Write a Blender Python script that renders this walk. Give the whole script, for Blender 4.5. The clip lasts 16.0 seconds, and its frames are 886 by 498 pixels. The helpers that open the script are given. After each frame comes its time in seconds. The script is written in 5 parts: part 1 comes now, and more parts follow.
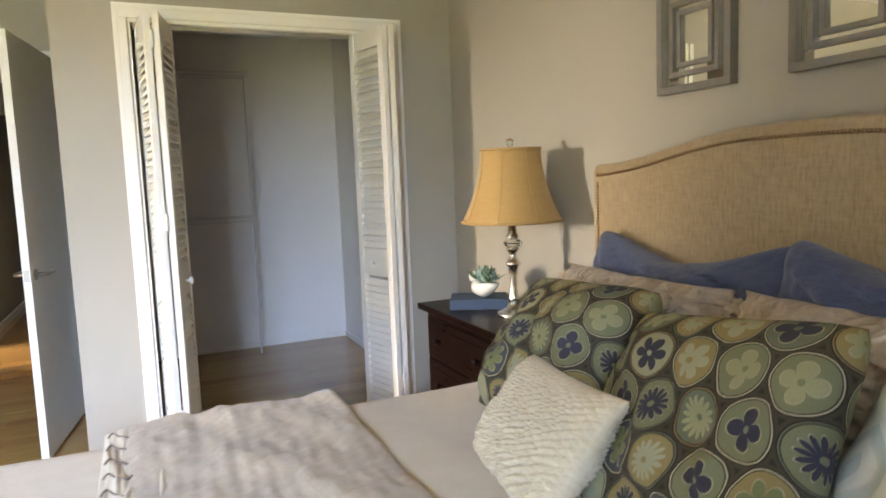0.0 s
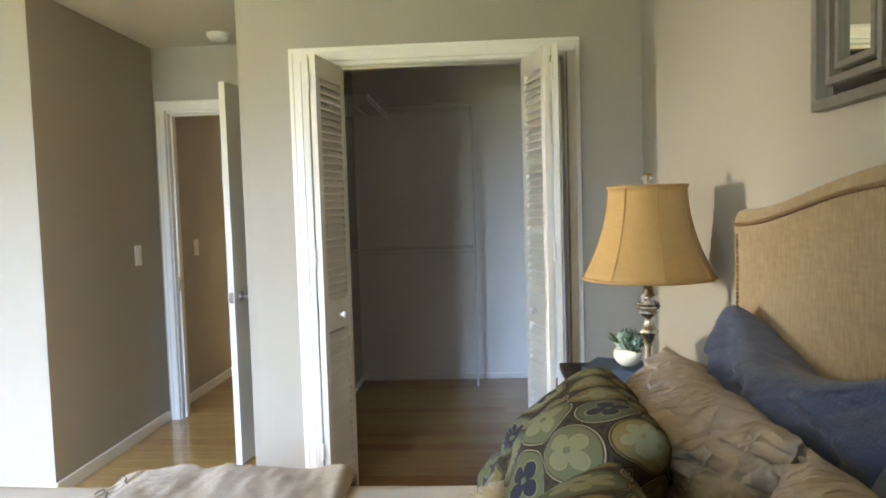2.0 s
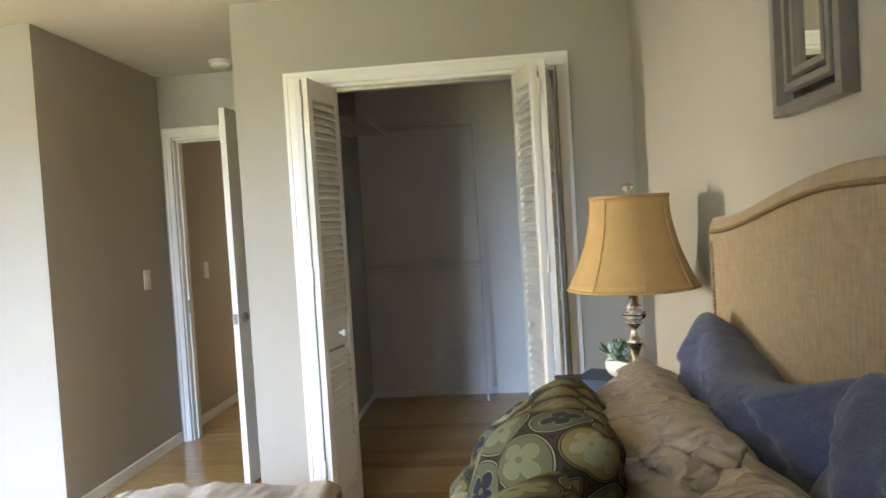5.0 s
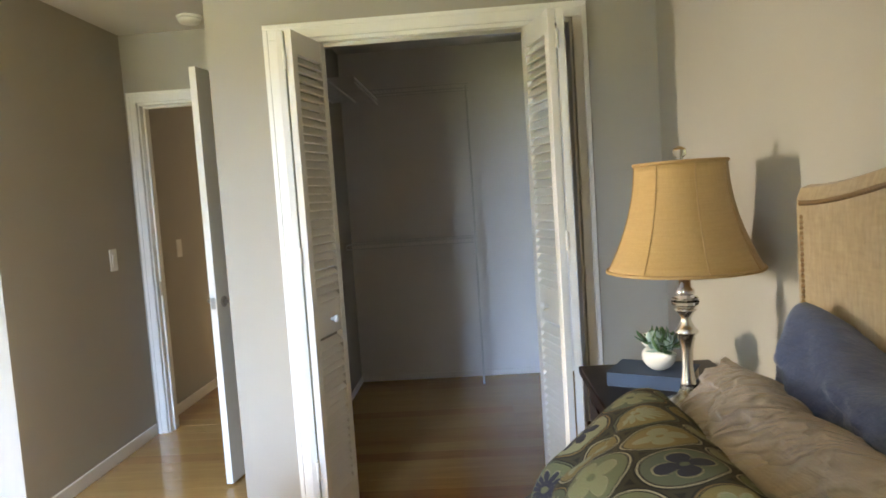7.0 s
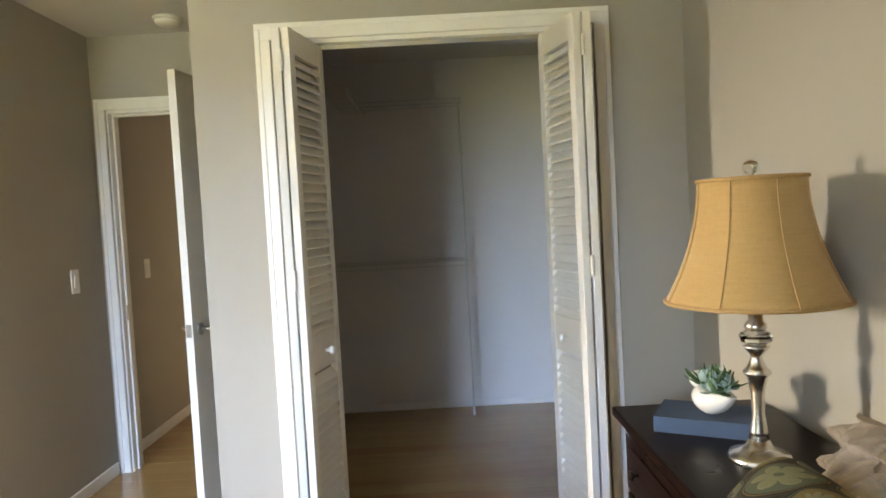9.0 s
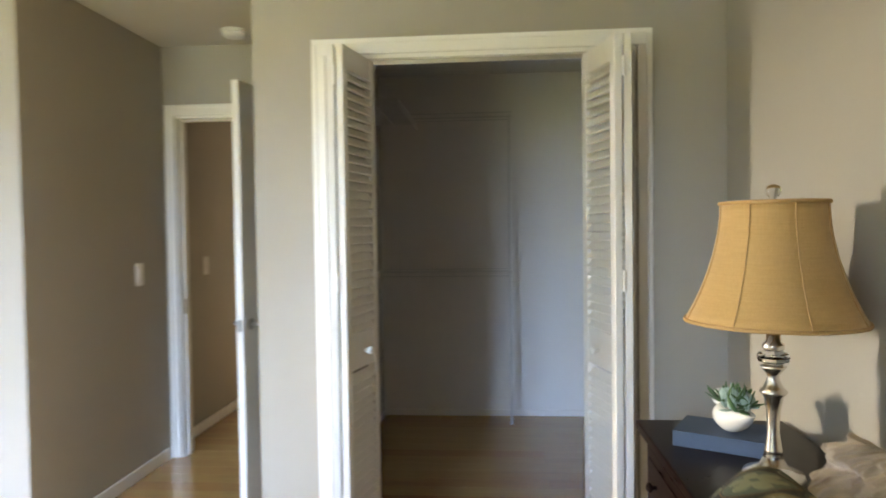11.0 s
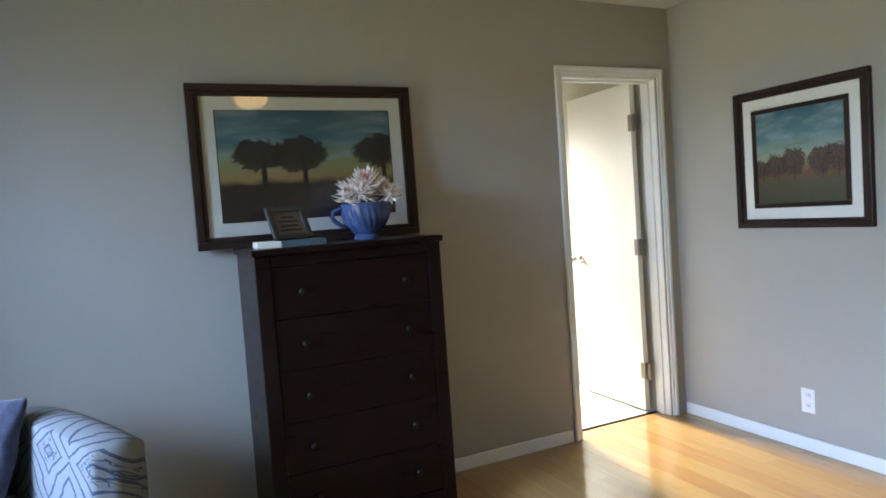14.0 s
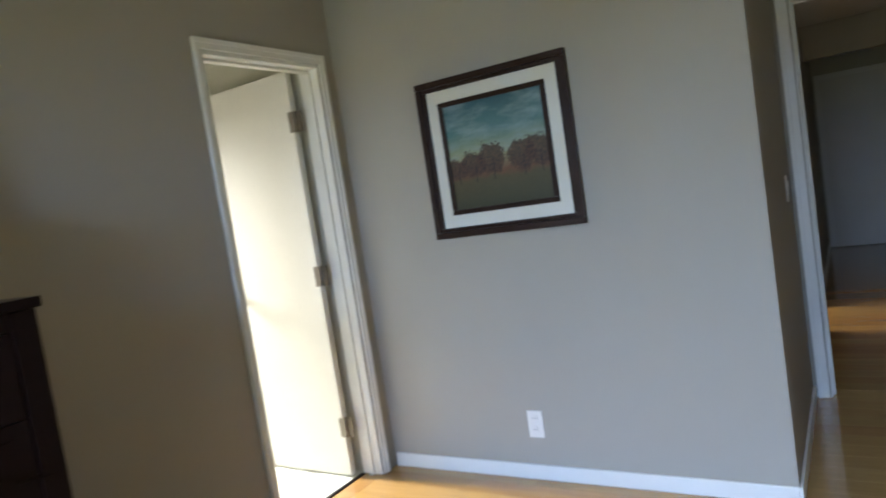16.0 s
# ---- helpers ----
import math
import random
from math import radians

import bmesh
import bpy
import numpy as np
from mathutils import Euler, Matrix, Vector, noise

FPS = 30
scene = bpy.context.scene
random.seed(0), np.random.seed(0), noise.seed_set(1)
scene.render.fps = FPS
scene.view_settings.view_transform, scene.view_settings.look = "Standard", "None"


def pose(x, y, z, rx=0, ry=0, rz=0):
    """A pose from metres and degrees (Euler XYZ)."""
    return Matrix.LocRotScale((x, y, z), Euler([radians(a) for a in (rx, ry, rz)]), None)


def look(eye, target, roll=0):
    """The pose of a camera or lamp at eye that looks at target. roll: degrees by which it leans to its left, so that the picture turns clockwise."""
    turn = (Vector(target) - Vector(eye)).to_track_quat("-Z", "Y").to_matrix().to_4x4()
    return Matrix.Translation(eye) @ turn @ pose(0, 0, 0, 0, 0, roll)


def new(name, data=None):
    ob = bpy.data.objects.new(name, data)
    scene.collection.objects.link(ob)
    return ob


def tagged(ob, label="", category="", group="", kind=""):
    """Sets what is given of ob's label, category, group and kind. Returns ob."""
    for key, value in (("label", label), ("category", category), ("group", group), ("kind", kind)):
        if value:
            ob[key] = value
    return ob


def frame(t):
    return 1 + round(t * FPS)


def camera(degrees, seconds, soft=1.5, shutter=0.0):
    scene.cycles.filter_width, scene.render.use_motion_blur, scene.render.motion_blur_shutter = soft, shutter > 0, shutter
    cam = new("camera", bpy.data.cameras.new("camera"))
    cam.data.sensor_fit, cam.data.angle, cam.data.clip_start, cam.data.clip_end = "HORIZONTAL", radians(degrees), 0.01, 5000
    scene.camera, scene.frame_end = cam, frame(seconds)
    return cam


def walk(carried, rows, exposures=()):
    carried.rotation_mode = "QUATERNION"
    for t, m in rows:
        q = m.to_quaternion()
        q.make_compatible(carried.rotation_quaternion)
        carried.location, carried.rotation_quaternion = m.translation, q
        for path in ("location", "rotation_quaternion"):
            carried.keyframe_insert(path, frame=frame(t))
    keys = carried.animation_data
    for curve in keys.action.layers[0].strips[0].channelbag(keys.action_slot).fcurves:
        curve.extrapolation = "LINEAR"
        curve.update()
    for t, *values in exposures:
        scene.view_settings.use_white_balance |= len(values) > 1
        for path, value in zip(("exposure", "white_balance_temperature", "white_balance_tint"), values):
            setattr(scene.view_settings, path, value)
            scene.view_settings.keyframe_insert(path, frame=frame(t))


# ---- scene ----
cam = camera(67.2, 16.0, soft=1.7, shutter=0.35)
PATH = [
    (0, (-1.716, -3.271, 1.295), (-0.904, -1.456, 1.084), -2.2),
    (0.5, (-1.460, -3.216, 1.318), (-0.799, -1.338, 1.132), -2.4),
    (1, (-1.236, -3.178, 1.325), (-0.911, -1.209, 1.186), -2.8),
    (1.5, (-1.094, -3.081, 1.319), (-1.001, -1.088, 1.178), -2.1),
    (2, (-0.918, -3.076, 1.342), (-1.028, -1.083, 1.226), -1.7),
    (2.5, (-0.815, -3.098, 1.355), (-1.052, -1.113, 1.356), -2.4),
    (3, (-0.785, -3.089, 1.355), (-0.966, -1.097, 1.375), -3.7),
    (5.5, (-0.824, -3.099, 1.335), (-0.994, -1.108, 1.244), -3.5),
    (6, (-0.848, -3.118, 1.340), (-1.047, -1.131, 1.229), -3.6),
    (6.5, (-0.872, -2.955, 1.343), (-1.054, -0.967, 1.210), -3.7),
    (7, (-0.942, -2.782, 1.342), (-1.046, -0.791, 1.193), -3.8),
    (7.5, (-1.030, -2.643, 1.343), (-1.061, -0.651, 1.171), -4.1),
    (8, (-1.088, -2.570, 1.344), (-1.087, -0.577, 1.175), -3.5),
    (8.5, (-1.120, -2.521, 1.344), (-1.117, -0.525, 1.218), -2.9),
    (8.7, (-1.118, -2.525, 1.343), (-1.116, -0.527, 1.243), -3.1),
    (10.8, (-1.096, -2.540, 1.343), (-1.120, -0.541, 1.270), -1.5),
    (11, (-1.052, -2.625, 1.342), (-1.210, -0.632, 1.285), -0.8),
    (11.2, (-1.014, -2.952, 1.342), (-1.314, -0.979, 1.294), -0.4),
    (11.3, (-1.029, -3.080, 1.342), (-1.377, -1.112, 1.299), -0.2),
    (11.5, (-1.057, -3.050, 1.333), (-1.523, -1.105, 1.289), -0.7),
    (12, (-1.165, -3.042, 1.348), (-1.906, -1.185, 1.284), -1.1),
    (12.5, (-1.260, -2.994, 1.340), (-2.502, -1.430, 1.233), -2.1),
    (13, (-1.379, -2.993, 1.354), (-3.044, -1.889, 1.261), -3.3),
    (13.5, (-1.607, -3.045, 1.364), (-3.399, -2.164, 1.258), -3.7),
    (14, (-1.838, -3.037, 1.328), (-3.639, -2.173, 1.219), -4.0),
    (14.5, (-2.070, -3.009, 1.304), (-3.851, -2.110, 1.170), -5.0),
    (15, (-2.333, -2.984, 1.313), (-3.973, -1.858, 1.105), -5.0),
    (15.5, (-2.580, -2.883, 1.310), (-3.905, -1.401, 1.093), -6.8),
    (16, (-2.750, -2.640, 1.316), (-3.803, -0.947, 1.168), -8.7),
]
walk(cam, [(t, look(eye, target, roll)) for t, eye, target, roll in PATH],
     exposures=[(0.0, 0.52, 7100, 20), (1.5, 0.57, 6850, 15), (3.0, 0.6, 6750, 14), (8.5, 0.5, 6900, 17), (11.0, 0.48, 6850, 16), (11.5, 0.48, 6600, 14), (12.0, 0.16, 6400, 12), (12.5, -0.4, 6300, 13), (13.0, -0.7, 6200, 16), (15.0, -0.78, 6050, 15), (16.0, -1.05, 6050, 14)])

# ---- daylight ----
world = bpy.data.worlds.new("sky")
scene.world = world
world.use_nodes = True
sky = world.node_tree.nodes.new("ShaderNodeTexSky")
sky.sky_type, sky.sun_disc = "NISHITA", False
sky.sun_elevation, sky.sun_rotation = radians(48), radians(320)
world.node_tree.links.new(sky.outputs[0], world.node_tree.nodes["Background"].inputs[0])
world.node_tree.nodes["Background"].inputs[1].default_value = 0.1

sun = new("sun", bpy.data.lights.new("sun", "SUN"))
sun.data.energy, sun.data.angle, sun.data.color = 3.0, radians(0.5), (1.0, 0.95, 0.87)
sun.matrix_world = look((-14, 16, 24), (0, 0, 0))


def area_lamp(name, eye, target, w, h, power, color, spread=180):
    lamp = new(name, bpy.data.lights.new(name, "AREA"))
    lamp.data.shape, lamp.data.size, lamp.data.size_y = "RECTANGLE", w, h
    lamp.data.energy, lamp.data.color, lamp.data.spread = power, color, radians(spread)
    lamp.matrix_world = look(eye, target)
    return lamp


# sky (cool, from above) and sunlit lawn (warm, from below) seen through the bedroom window
area_lamp("window_skylight", (-3.22, -7.2, 2.75), (-3.30, -4.4, 1.30), 2.4, 1.5, 1180, (0.42, 0.64, 1.0))
area_lamp("window_lawn_light", (-3.20, -4.33, 1.20), (-2.95, -2.33, 2.45), 1.75, 1.05, 25, (0.96, 1.0, 0.44), 108)
# bathroom window; unseen lamp added in the windowless room across the hall
area_lamp("bath_window_light", (-7.2, -0.36, 1.6), (-4.8, -0.72, 0.0), 0.38, 0.85, 165, (1.0, 0.97, 0.82), 80)
area_lamp("hall_room_light", (-4.6, 3.0, 1.5), (-3.0, 3.1, 0.9), 0.9, 1.1, 120, (1.0, 0.90, 0.68))
bulb = new("ceiling_bulb", bpy.data.lights.new("ceiling_bulb", "POINT"))
bulb.data.energy, bulb.data.color, bulb.data.shadow_soft_size = 1.5, (1.0, 0.80, 0.52), 0.05
bulb.location = (-2.42, -2.03, 2.375)

# ---- materials ----
def nodes_of(name):
    m = bpy.data.materials.new(name)
    m.use_nodes = True
    nt = m.node_tree
    return m, nt, nt.nodes["Principled BSDF"]


class Graph:
    """Short calls for shader arithmetic."""

    def __init__(self, nt):
        self.nt = nt

    def put(self, socket, value):
        if isinstance(value, bpy.types.NodeSocket):
            self.nt.links.new(value, socket)
        else:
            socket.default_value = value

    def math(self, op, a, b=0.0, c=0.0):
        n = self.nt.nodes.new("ShaderNodeMath")
        n.operation = op
        for i, v in enumerate((a, b, c)):
            self.put(n.inputs[i], v)
        return n.outputs[0]

    def mix(self, f, a, b, kind="MIX"):
        n = self.nt.nodes.new("ShaderNodeMix")
        n.data_type, n.blend_type = "RGBA", kind
        self.put(n.inputs[0], f)
        self.put(n.inputs[6], a if isinstance(a, bpy.types.NodeSocket) else (*a[:3], 1))
        self.put(n.inputs[7], b if isinstance(b, bpy.types.NodeSocket) else (*b[:3], 1))
        return n.outputs[2]

    def noise(self, vec, scale, detail=4.0, rough=0.55):
        n = self.nt.nodes.new("ShaderNodeTexNoise")
        n.inputs["Scale"].default_value, n.inputs["Detail"].default_value = scale, detail
        n.inputs["Roughness"].default_value = rough
        self.put(n.inputs["Vector"], vec)
        return n.outputs["Fac"]

    def coords(self, kind="Object"):
        return self.nt.nodes.new("ShaderNodeTexCoord").outputs[kind]

    def position(self):
        return self.nt.nodes.new("ShaderNodeNewGeometry").outputs["Position"]

    def mapped(self, vec, scale=(1, 1, 1), rot=(0, 0, 0)):
        n = self.nt.nodes.new("ShaderNodeMapping")
        n.inputs["Scale"].default_value, n.inputs["Rotation"].default_value = scale, rot
        self.put(n.inputs["Vector"], vec)
        return n.outputs[0]

    def split(self, vec):
        n = self.nt.nodes.new("ShaderNodeSeparateXYZ")
        self.put(n.inputs[0], vec)
        return n.outputs

    def join(self, x, y, z=0.0):
        n = self.nt.nodes.new("ShaderNodeCombineXYZ")
        for i, v in enumerate((x, y, z)):
            self.put(n.inputs[i], v)
        return n.outputs[0]

    def ramp(self, f, stops, kind="LINEAR"):
        n = self.nt.nodes.new("ShaderNodeValToRGB")
        n.color_ramp.interpolation = kind
        e = n.color_ramp.elements
        while len(e) < len(stops):
            e.new(0.5)
        for i, (p, c) in enumerate(stops):
            e[i].position, e[i].color = p, (*c, 1)
        self.put(n.inputs[0], f)
        return n.outputs[0]

    def white(self, vec):
        n = self.nt.nodes.new("ShaderNodeTexWhiteNoise")
        self.put(n.inputs["Vector"], vec)
        return n.outputs["Value"]

    def bump(self, height, strength, distance=0.002):
        n = self.nt.nodes.new("ShaderNodeBump")
        n.inputs["Strength"].default_value, n.inputs["Distance"].default_value = strength, distance
        self.put(n.inputs["Height"], height)
        return n.outputs[0]


def mat(name, color, rough=0.5, metal=0.0, var=0.06, scale=3.0, fine=90.0, bump=0.15, world_space=False, sheen=0.0, stretch=(1, 1, 1), dist=0.002):
    m, nt, p = nodes_of(name)
    g = Graph(nt)
    vec = g.mapped(g.position() if world_space else g.coords(), stretch)
    big, small = g.noise(vec, scale), g.noise(vec, fine, 6.0)
    both = g.math("ADD", g.math("MULTIPLY", big, 0.65), g.math("MULTIPLY", small, 0.35))
    f = g.math("MULTIPLY_ADD", both, 2.0 * var * 2.0, 1.0 - 2.0 * var)
    g.put(p.inputs["Base Color"], g.mix(1.0, color, g.join(f, f, f), "MULTIPLY"))
    g.put(p.inputs["Roughness"], g.math("MULTIPLY_ADD", big, 0.16, rough - 0.08))
    p.inputs["Metallic"].default_value = metal
    p.inputs["Sheen Weight"].default_value = sheen
    if bump:
        g.put(p.inputs["Normal"], g.bump(small, bump, dist))
    return m


def fabric(name, color, color2, thread=420.0, var=0.3, bump=0.5, rough=0.9, sheen=0.2, fold=5.0, slub=None, smock=0.0, crumple=0.0, cross=0.5):
    """Woven cloth: two crossing sets of threads with slubs and a soft unevenness."""
    m, nt, p = nodes_of(name)
    g = Graph(nt)
    vec = g.coords()
    a = g.noise(g.mapped(vec, slub or (thread, thread, 18)), 1.0, 3.0)
    b = g.noise(g.mapped(vec, (18, 18, thread)), 1.0, 3.0)
    w = g.math("ADD", g.math("MULTIPLY", a, 1.0 - cross), g.math("MULTIPLY", b, cross))
    soft = g.noise(vec, fold)
    f = g.math("ADD", g.math("MULTIPLY_ADD", w, 2.4, -0.7), g.math("MULTIPLY_ADD", soft, var, -var / 2))
    g.put(p.inputs["Base Color"], g.mix(f, color, color2))
    p.inputs["Roughness"].default_value = rough
    p.inputs["Sheen Weight"].default_value = sheen
    height = g.math("ADD", w, g.math("MULTIPLY", soft, 2.0))
    if smock:
        px, py, _ = g.split(g.mapped(vec, (1, 1, 1), (0, 0, 0.6)))
        wav = g.math("MULTIPLY", g.math("SINE", g.math("MULTIPLY_ADD", px, 150.0, g.math("MULTIPLY", soft, 9.0))), g.math("SINE", g.math("MULTIPLY", py, 95.0)))
        height = g.math("MULTIPLY_ADD", wav, smock, height)
    if crumple:
        bend = g.noise(vec, 3.0)
        cx, cy, cz = g.split(vec)
        bent = g.join(g.math("MULTIPLY_ADD", bend, 0.25, cx), cy, g.math("MULTIPLY_ADD", bend, 0.3, cz))
        ridge = g.math("ABSOLUTE", g.math("MULTIPLY_ADD", g.noise(g.mapped(bent, (16, 10, 5)), 1.0, 2.0), 2.0, -1.0))
        height = g.math("MULTIPLY_ADD", ridge, -crumple, height)
    g.put(p.inputs["Normal"], g.bump(height, bump, 0.003))
    return m


def medallion_fabric():
    """Upholstery print: close-set discs with rings and flowers on a dark olive ground."""
    m, nt, p = nodes_of("medallion_print")
    g = Graph(nt)
    uv = g.split(g.coords("UV"))
    n = 4.7
    picks = []
    for sx in (0.0, 0.5):
        u = g.math("MULTIPLY_ADD", uv[0], n, sx)
        v = g.math("MULTIPLY_ADD", uv[1], n / 1.732, sx)
        x = g.math("SUBTRACT", g.math("FRACT", u), 0.5)
        y = g.math("MULTIPLY", g.math("SUBTRACT", g.math("FRACT", v), 0.5), 1.732)
        r = g.math("SQRT", g.math("ADD", g.math("MULTIPLY", x, x), g.math("MULTIPLY", y, y)))
        picks.append((r, x, y, g.join(g.math("FLOOR", u), g.math("FLOOR", v), sx * 10)))
    (ra, xa, ya, ca), (rb, xb, yb, cb) = picks
    first = g.math("LESS_THAN", ra, rb)

    def choose(a, b):
        return g.math("ADD", g.math("MULTIPLY", first, a), g.math("MULTIPLY", g.math("SUBTRACT", 1.0, first), b))

    r, ang = g.math("MINIMUM", ra, rb), g.math("ARCTAN2", choose(ya, yb), choose(xa, xb))
    ia, ib = g.split(ca), g.split(cb)
    col, row, half = choose(ia[0], ib[0]), choose(ia[1], ib[1]), choose(ia[2], ib[2])
    r1 = g.white(g.join(col, row, g.math("ADD", half, 1.0)))
    r2 = g.white(g.join(col, row, g.math("ADD", half, 27.0)))
    r3 = g.white(g.join(col, row, g.math("ADD", half, 53.0)))
    ground = g.mix(g.math("GREATER_THAN", r, 0.545), (0.06, 0.054, 0.034), (0.022, 0.02, 0.018))
    disc = g.ramp(r1, [(0.0, (0.21, 0.24, 0.15)), (0.30, (0.31, 0.26, 0.12)), (0.48, (0.15, 0.19, 0.145)), (0.68, (0.36, 0.39, 0.29)), (0.86, (0.07, 0.08, 0.12))], "CONSTANT")
    rim = g.ramp(r2, [(0.0, (0.50, 0.49, 0.40)), (0.45, (0.28, 0.20, 0.09)), (0.75, (0.14, 0.17, 0.13))], "CONSTANT")
    bloom = g.ramp(r3, [(0.0, (0.035, 0.04, 0.085)), (0.3, (0.34, 0.38, 0.25)), (0.55, (0.19, 0.23, 0.12)), (0.78, (0.38, 0.43, 0.34))], "CONSTANT")
    petals = g.math("ADD", g.math("ADD", 4.0, g.math("MULTIPLY", g.math("GREATER_THAN", r2, 0.3), 2.0)), g.math("MULTIPLY", g.math("GREATER_THAN", r2, 0.72), 8.0))
    wave = g.math("SQRT", g.math("ABSOLUTE", g.math("COSINE", g.math("MULTIPLY", ang, g.math("MULTIPLY", petals, 0.5)))))
    edge = g.math("MULTIPLY_ADD", wave, g.math("MULTIPLY_ADD", r1, 0.05, 0.215), 0.085)
    c = ground
    for size, colour in ((0.494, (0.02, 0.02, 0.02)), (0.470, rim), (0.449, (0.03, 0.03, 0.03)), (0.432, disc)):
        c = g.mix(g.math("LESS_THAN", r, size), c, colour)
    c = g.mix(g.math("LESS_THAN", r, g.math("ADD", edge, 0.022)), c, (0.42, 0.42, 0.31))
    c = g.mix(g.math("LESS_THAN", r, edge), c, bloom)
    c = g.mix(g.math("LESS_THAN", r, 0.055), c, disc)
    weave = g.noise(g.mapped(g.coords("UV"), (260, 320, 1)), 1.0, 3.0)
    k = g.math("MULTIPLY_ADD", weave, 0.6, 0.40)
    g.put(p.inputs["Base Color"], g.mix(1.0, c, g.join(k, g.math("MULTIPLY", k, 0.91), g.math("MULTIPLY", k, 0.74)), "MULTIPLY"))
    p.inputs["Roughness"].default_value = 0.85
    g.put(p.inputs["Normal"], g.bump(g.math("ADD", weave, g.math("MULTIPLY", g.math("LESS_THAN", r, edge), 0.8)), 0.4, 0.002))
    return m


def ogee_fabric(name, base, line, n=2.2):
    """White ground with nested pointed ogees drawn in thin blue-grey lines."""
    m, nt, p = nodes_of(name)
    g = Graph(nt)
    uv = g.split(g.coords("UV"))
    wob = g.math("SUBTRACT", g.noise(g.coords("UV"), 14.0, 3.0), 0.5)
    y = g.math("MULTIPLY", uv[1], n * 0.8)
    shift = g.math("MULTIPLY", g.math("FLOOR", g.math("MULTIPLY", y, 2.0)), 0.5)
    x = g.math("ABSOLUTE", g.math("SUBTRACT", g.math("FRACT", g.math("ADD", g.math("MULTIPLY", uv[0], n), shift)), 0.5))
    f = g.math("SUBTRACT", g.math("FRACT", g.math("MULTIPLY", y, 2.0)), 0.5)
    d = g.math("ADD", g.math("MULTIPLY_ADD", wob, 0.10, x), g.math("ABSOLUTE", g.math("MULTIPLY", g.math("SINE", g.math("MULTIPLY", f, 2.6)), 0.42)))
    band = g.math("FRACT", g.math("MULTIPLY", d, 4.6))
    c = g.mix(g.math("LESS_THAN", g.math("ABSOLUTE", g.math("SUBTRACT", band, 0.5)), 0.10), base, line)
    curl = g.noise(g.coords("UV"), 34.0, 1.0)
    c = g.mix(g.math("MULTIPLY", g.math("LESS_THAN", g.math("ABSOLUTE", g.math("SUBTRACT", curl, 0.5)), 0.025), g.math("LESS_THAN", d, 0.25)), c, line)
    weave = g.noise(g.mapped(g.coords("UV"), (240, 240, 1)), 1.0, 3.0)
    k = g.math("MULTIPLY_ADD", weave, 0.4, 0.8)
    g.put(p.inputs["Base Color"], g.mix(1.0, c, g.join(k, k, k), "MULTIPLY"))
    p.inputs["Roughness"].default_value = 0.9
    g.put(p.inputs["Normal"], g.bump(weave, 0.4, 0.002))
    return m


def lattice_fabric(name, base, line, accent, n=3.0):
    """Pale cloth with a large pointed-arch lattice in contour bands."""
    m, nt, p = nodes_of(name)
    g = Graph(nt)
    uv = g.split(g.coords("UV"))
    x = g.math("PINGPONG", g.math("MULTIPLY", uv[0], n), 0.5)
    y = g.math("MULTIPLY", uv[1], n * 0.85)
    arch = g.math("ADD", x, g.math("MULTIPLY", g.math("SINE", g.math("MULTIPLY", y, 6.283)), 0.25))
    band = g.math("FRACT", g.math("MULTIPLY", arch, 3.0))
    c = g.mix(g.math("GREATER_THAN", band, 0.5), base, line)
    c = g.mix(g.math("LESS_THAN", g.math("ABSOLUTE", g.math("SUBTRACT", band, 0.5)), 0.05), c, accent)
    weave = g.noise(g.mapped(g.coords("UV"), (240, 240, 1)), 1.0, 3.0)
    k = g.math("MULTIPLY_ADD", weave, 0.4, 0.8)
    g.put(p.inputs["Base Color"], g.mix(1.0, c, g.join(k, k, k), "MULTIPLY"))
    p.inputs["Roughness"].default_value = 0.9
    g.put(p.inputs["Normal"], g.bump(weave, 0.4, 0.002))
    return m


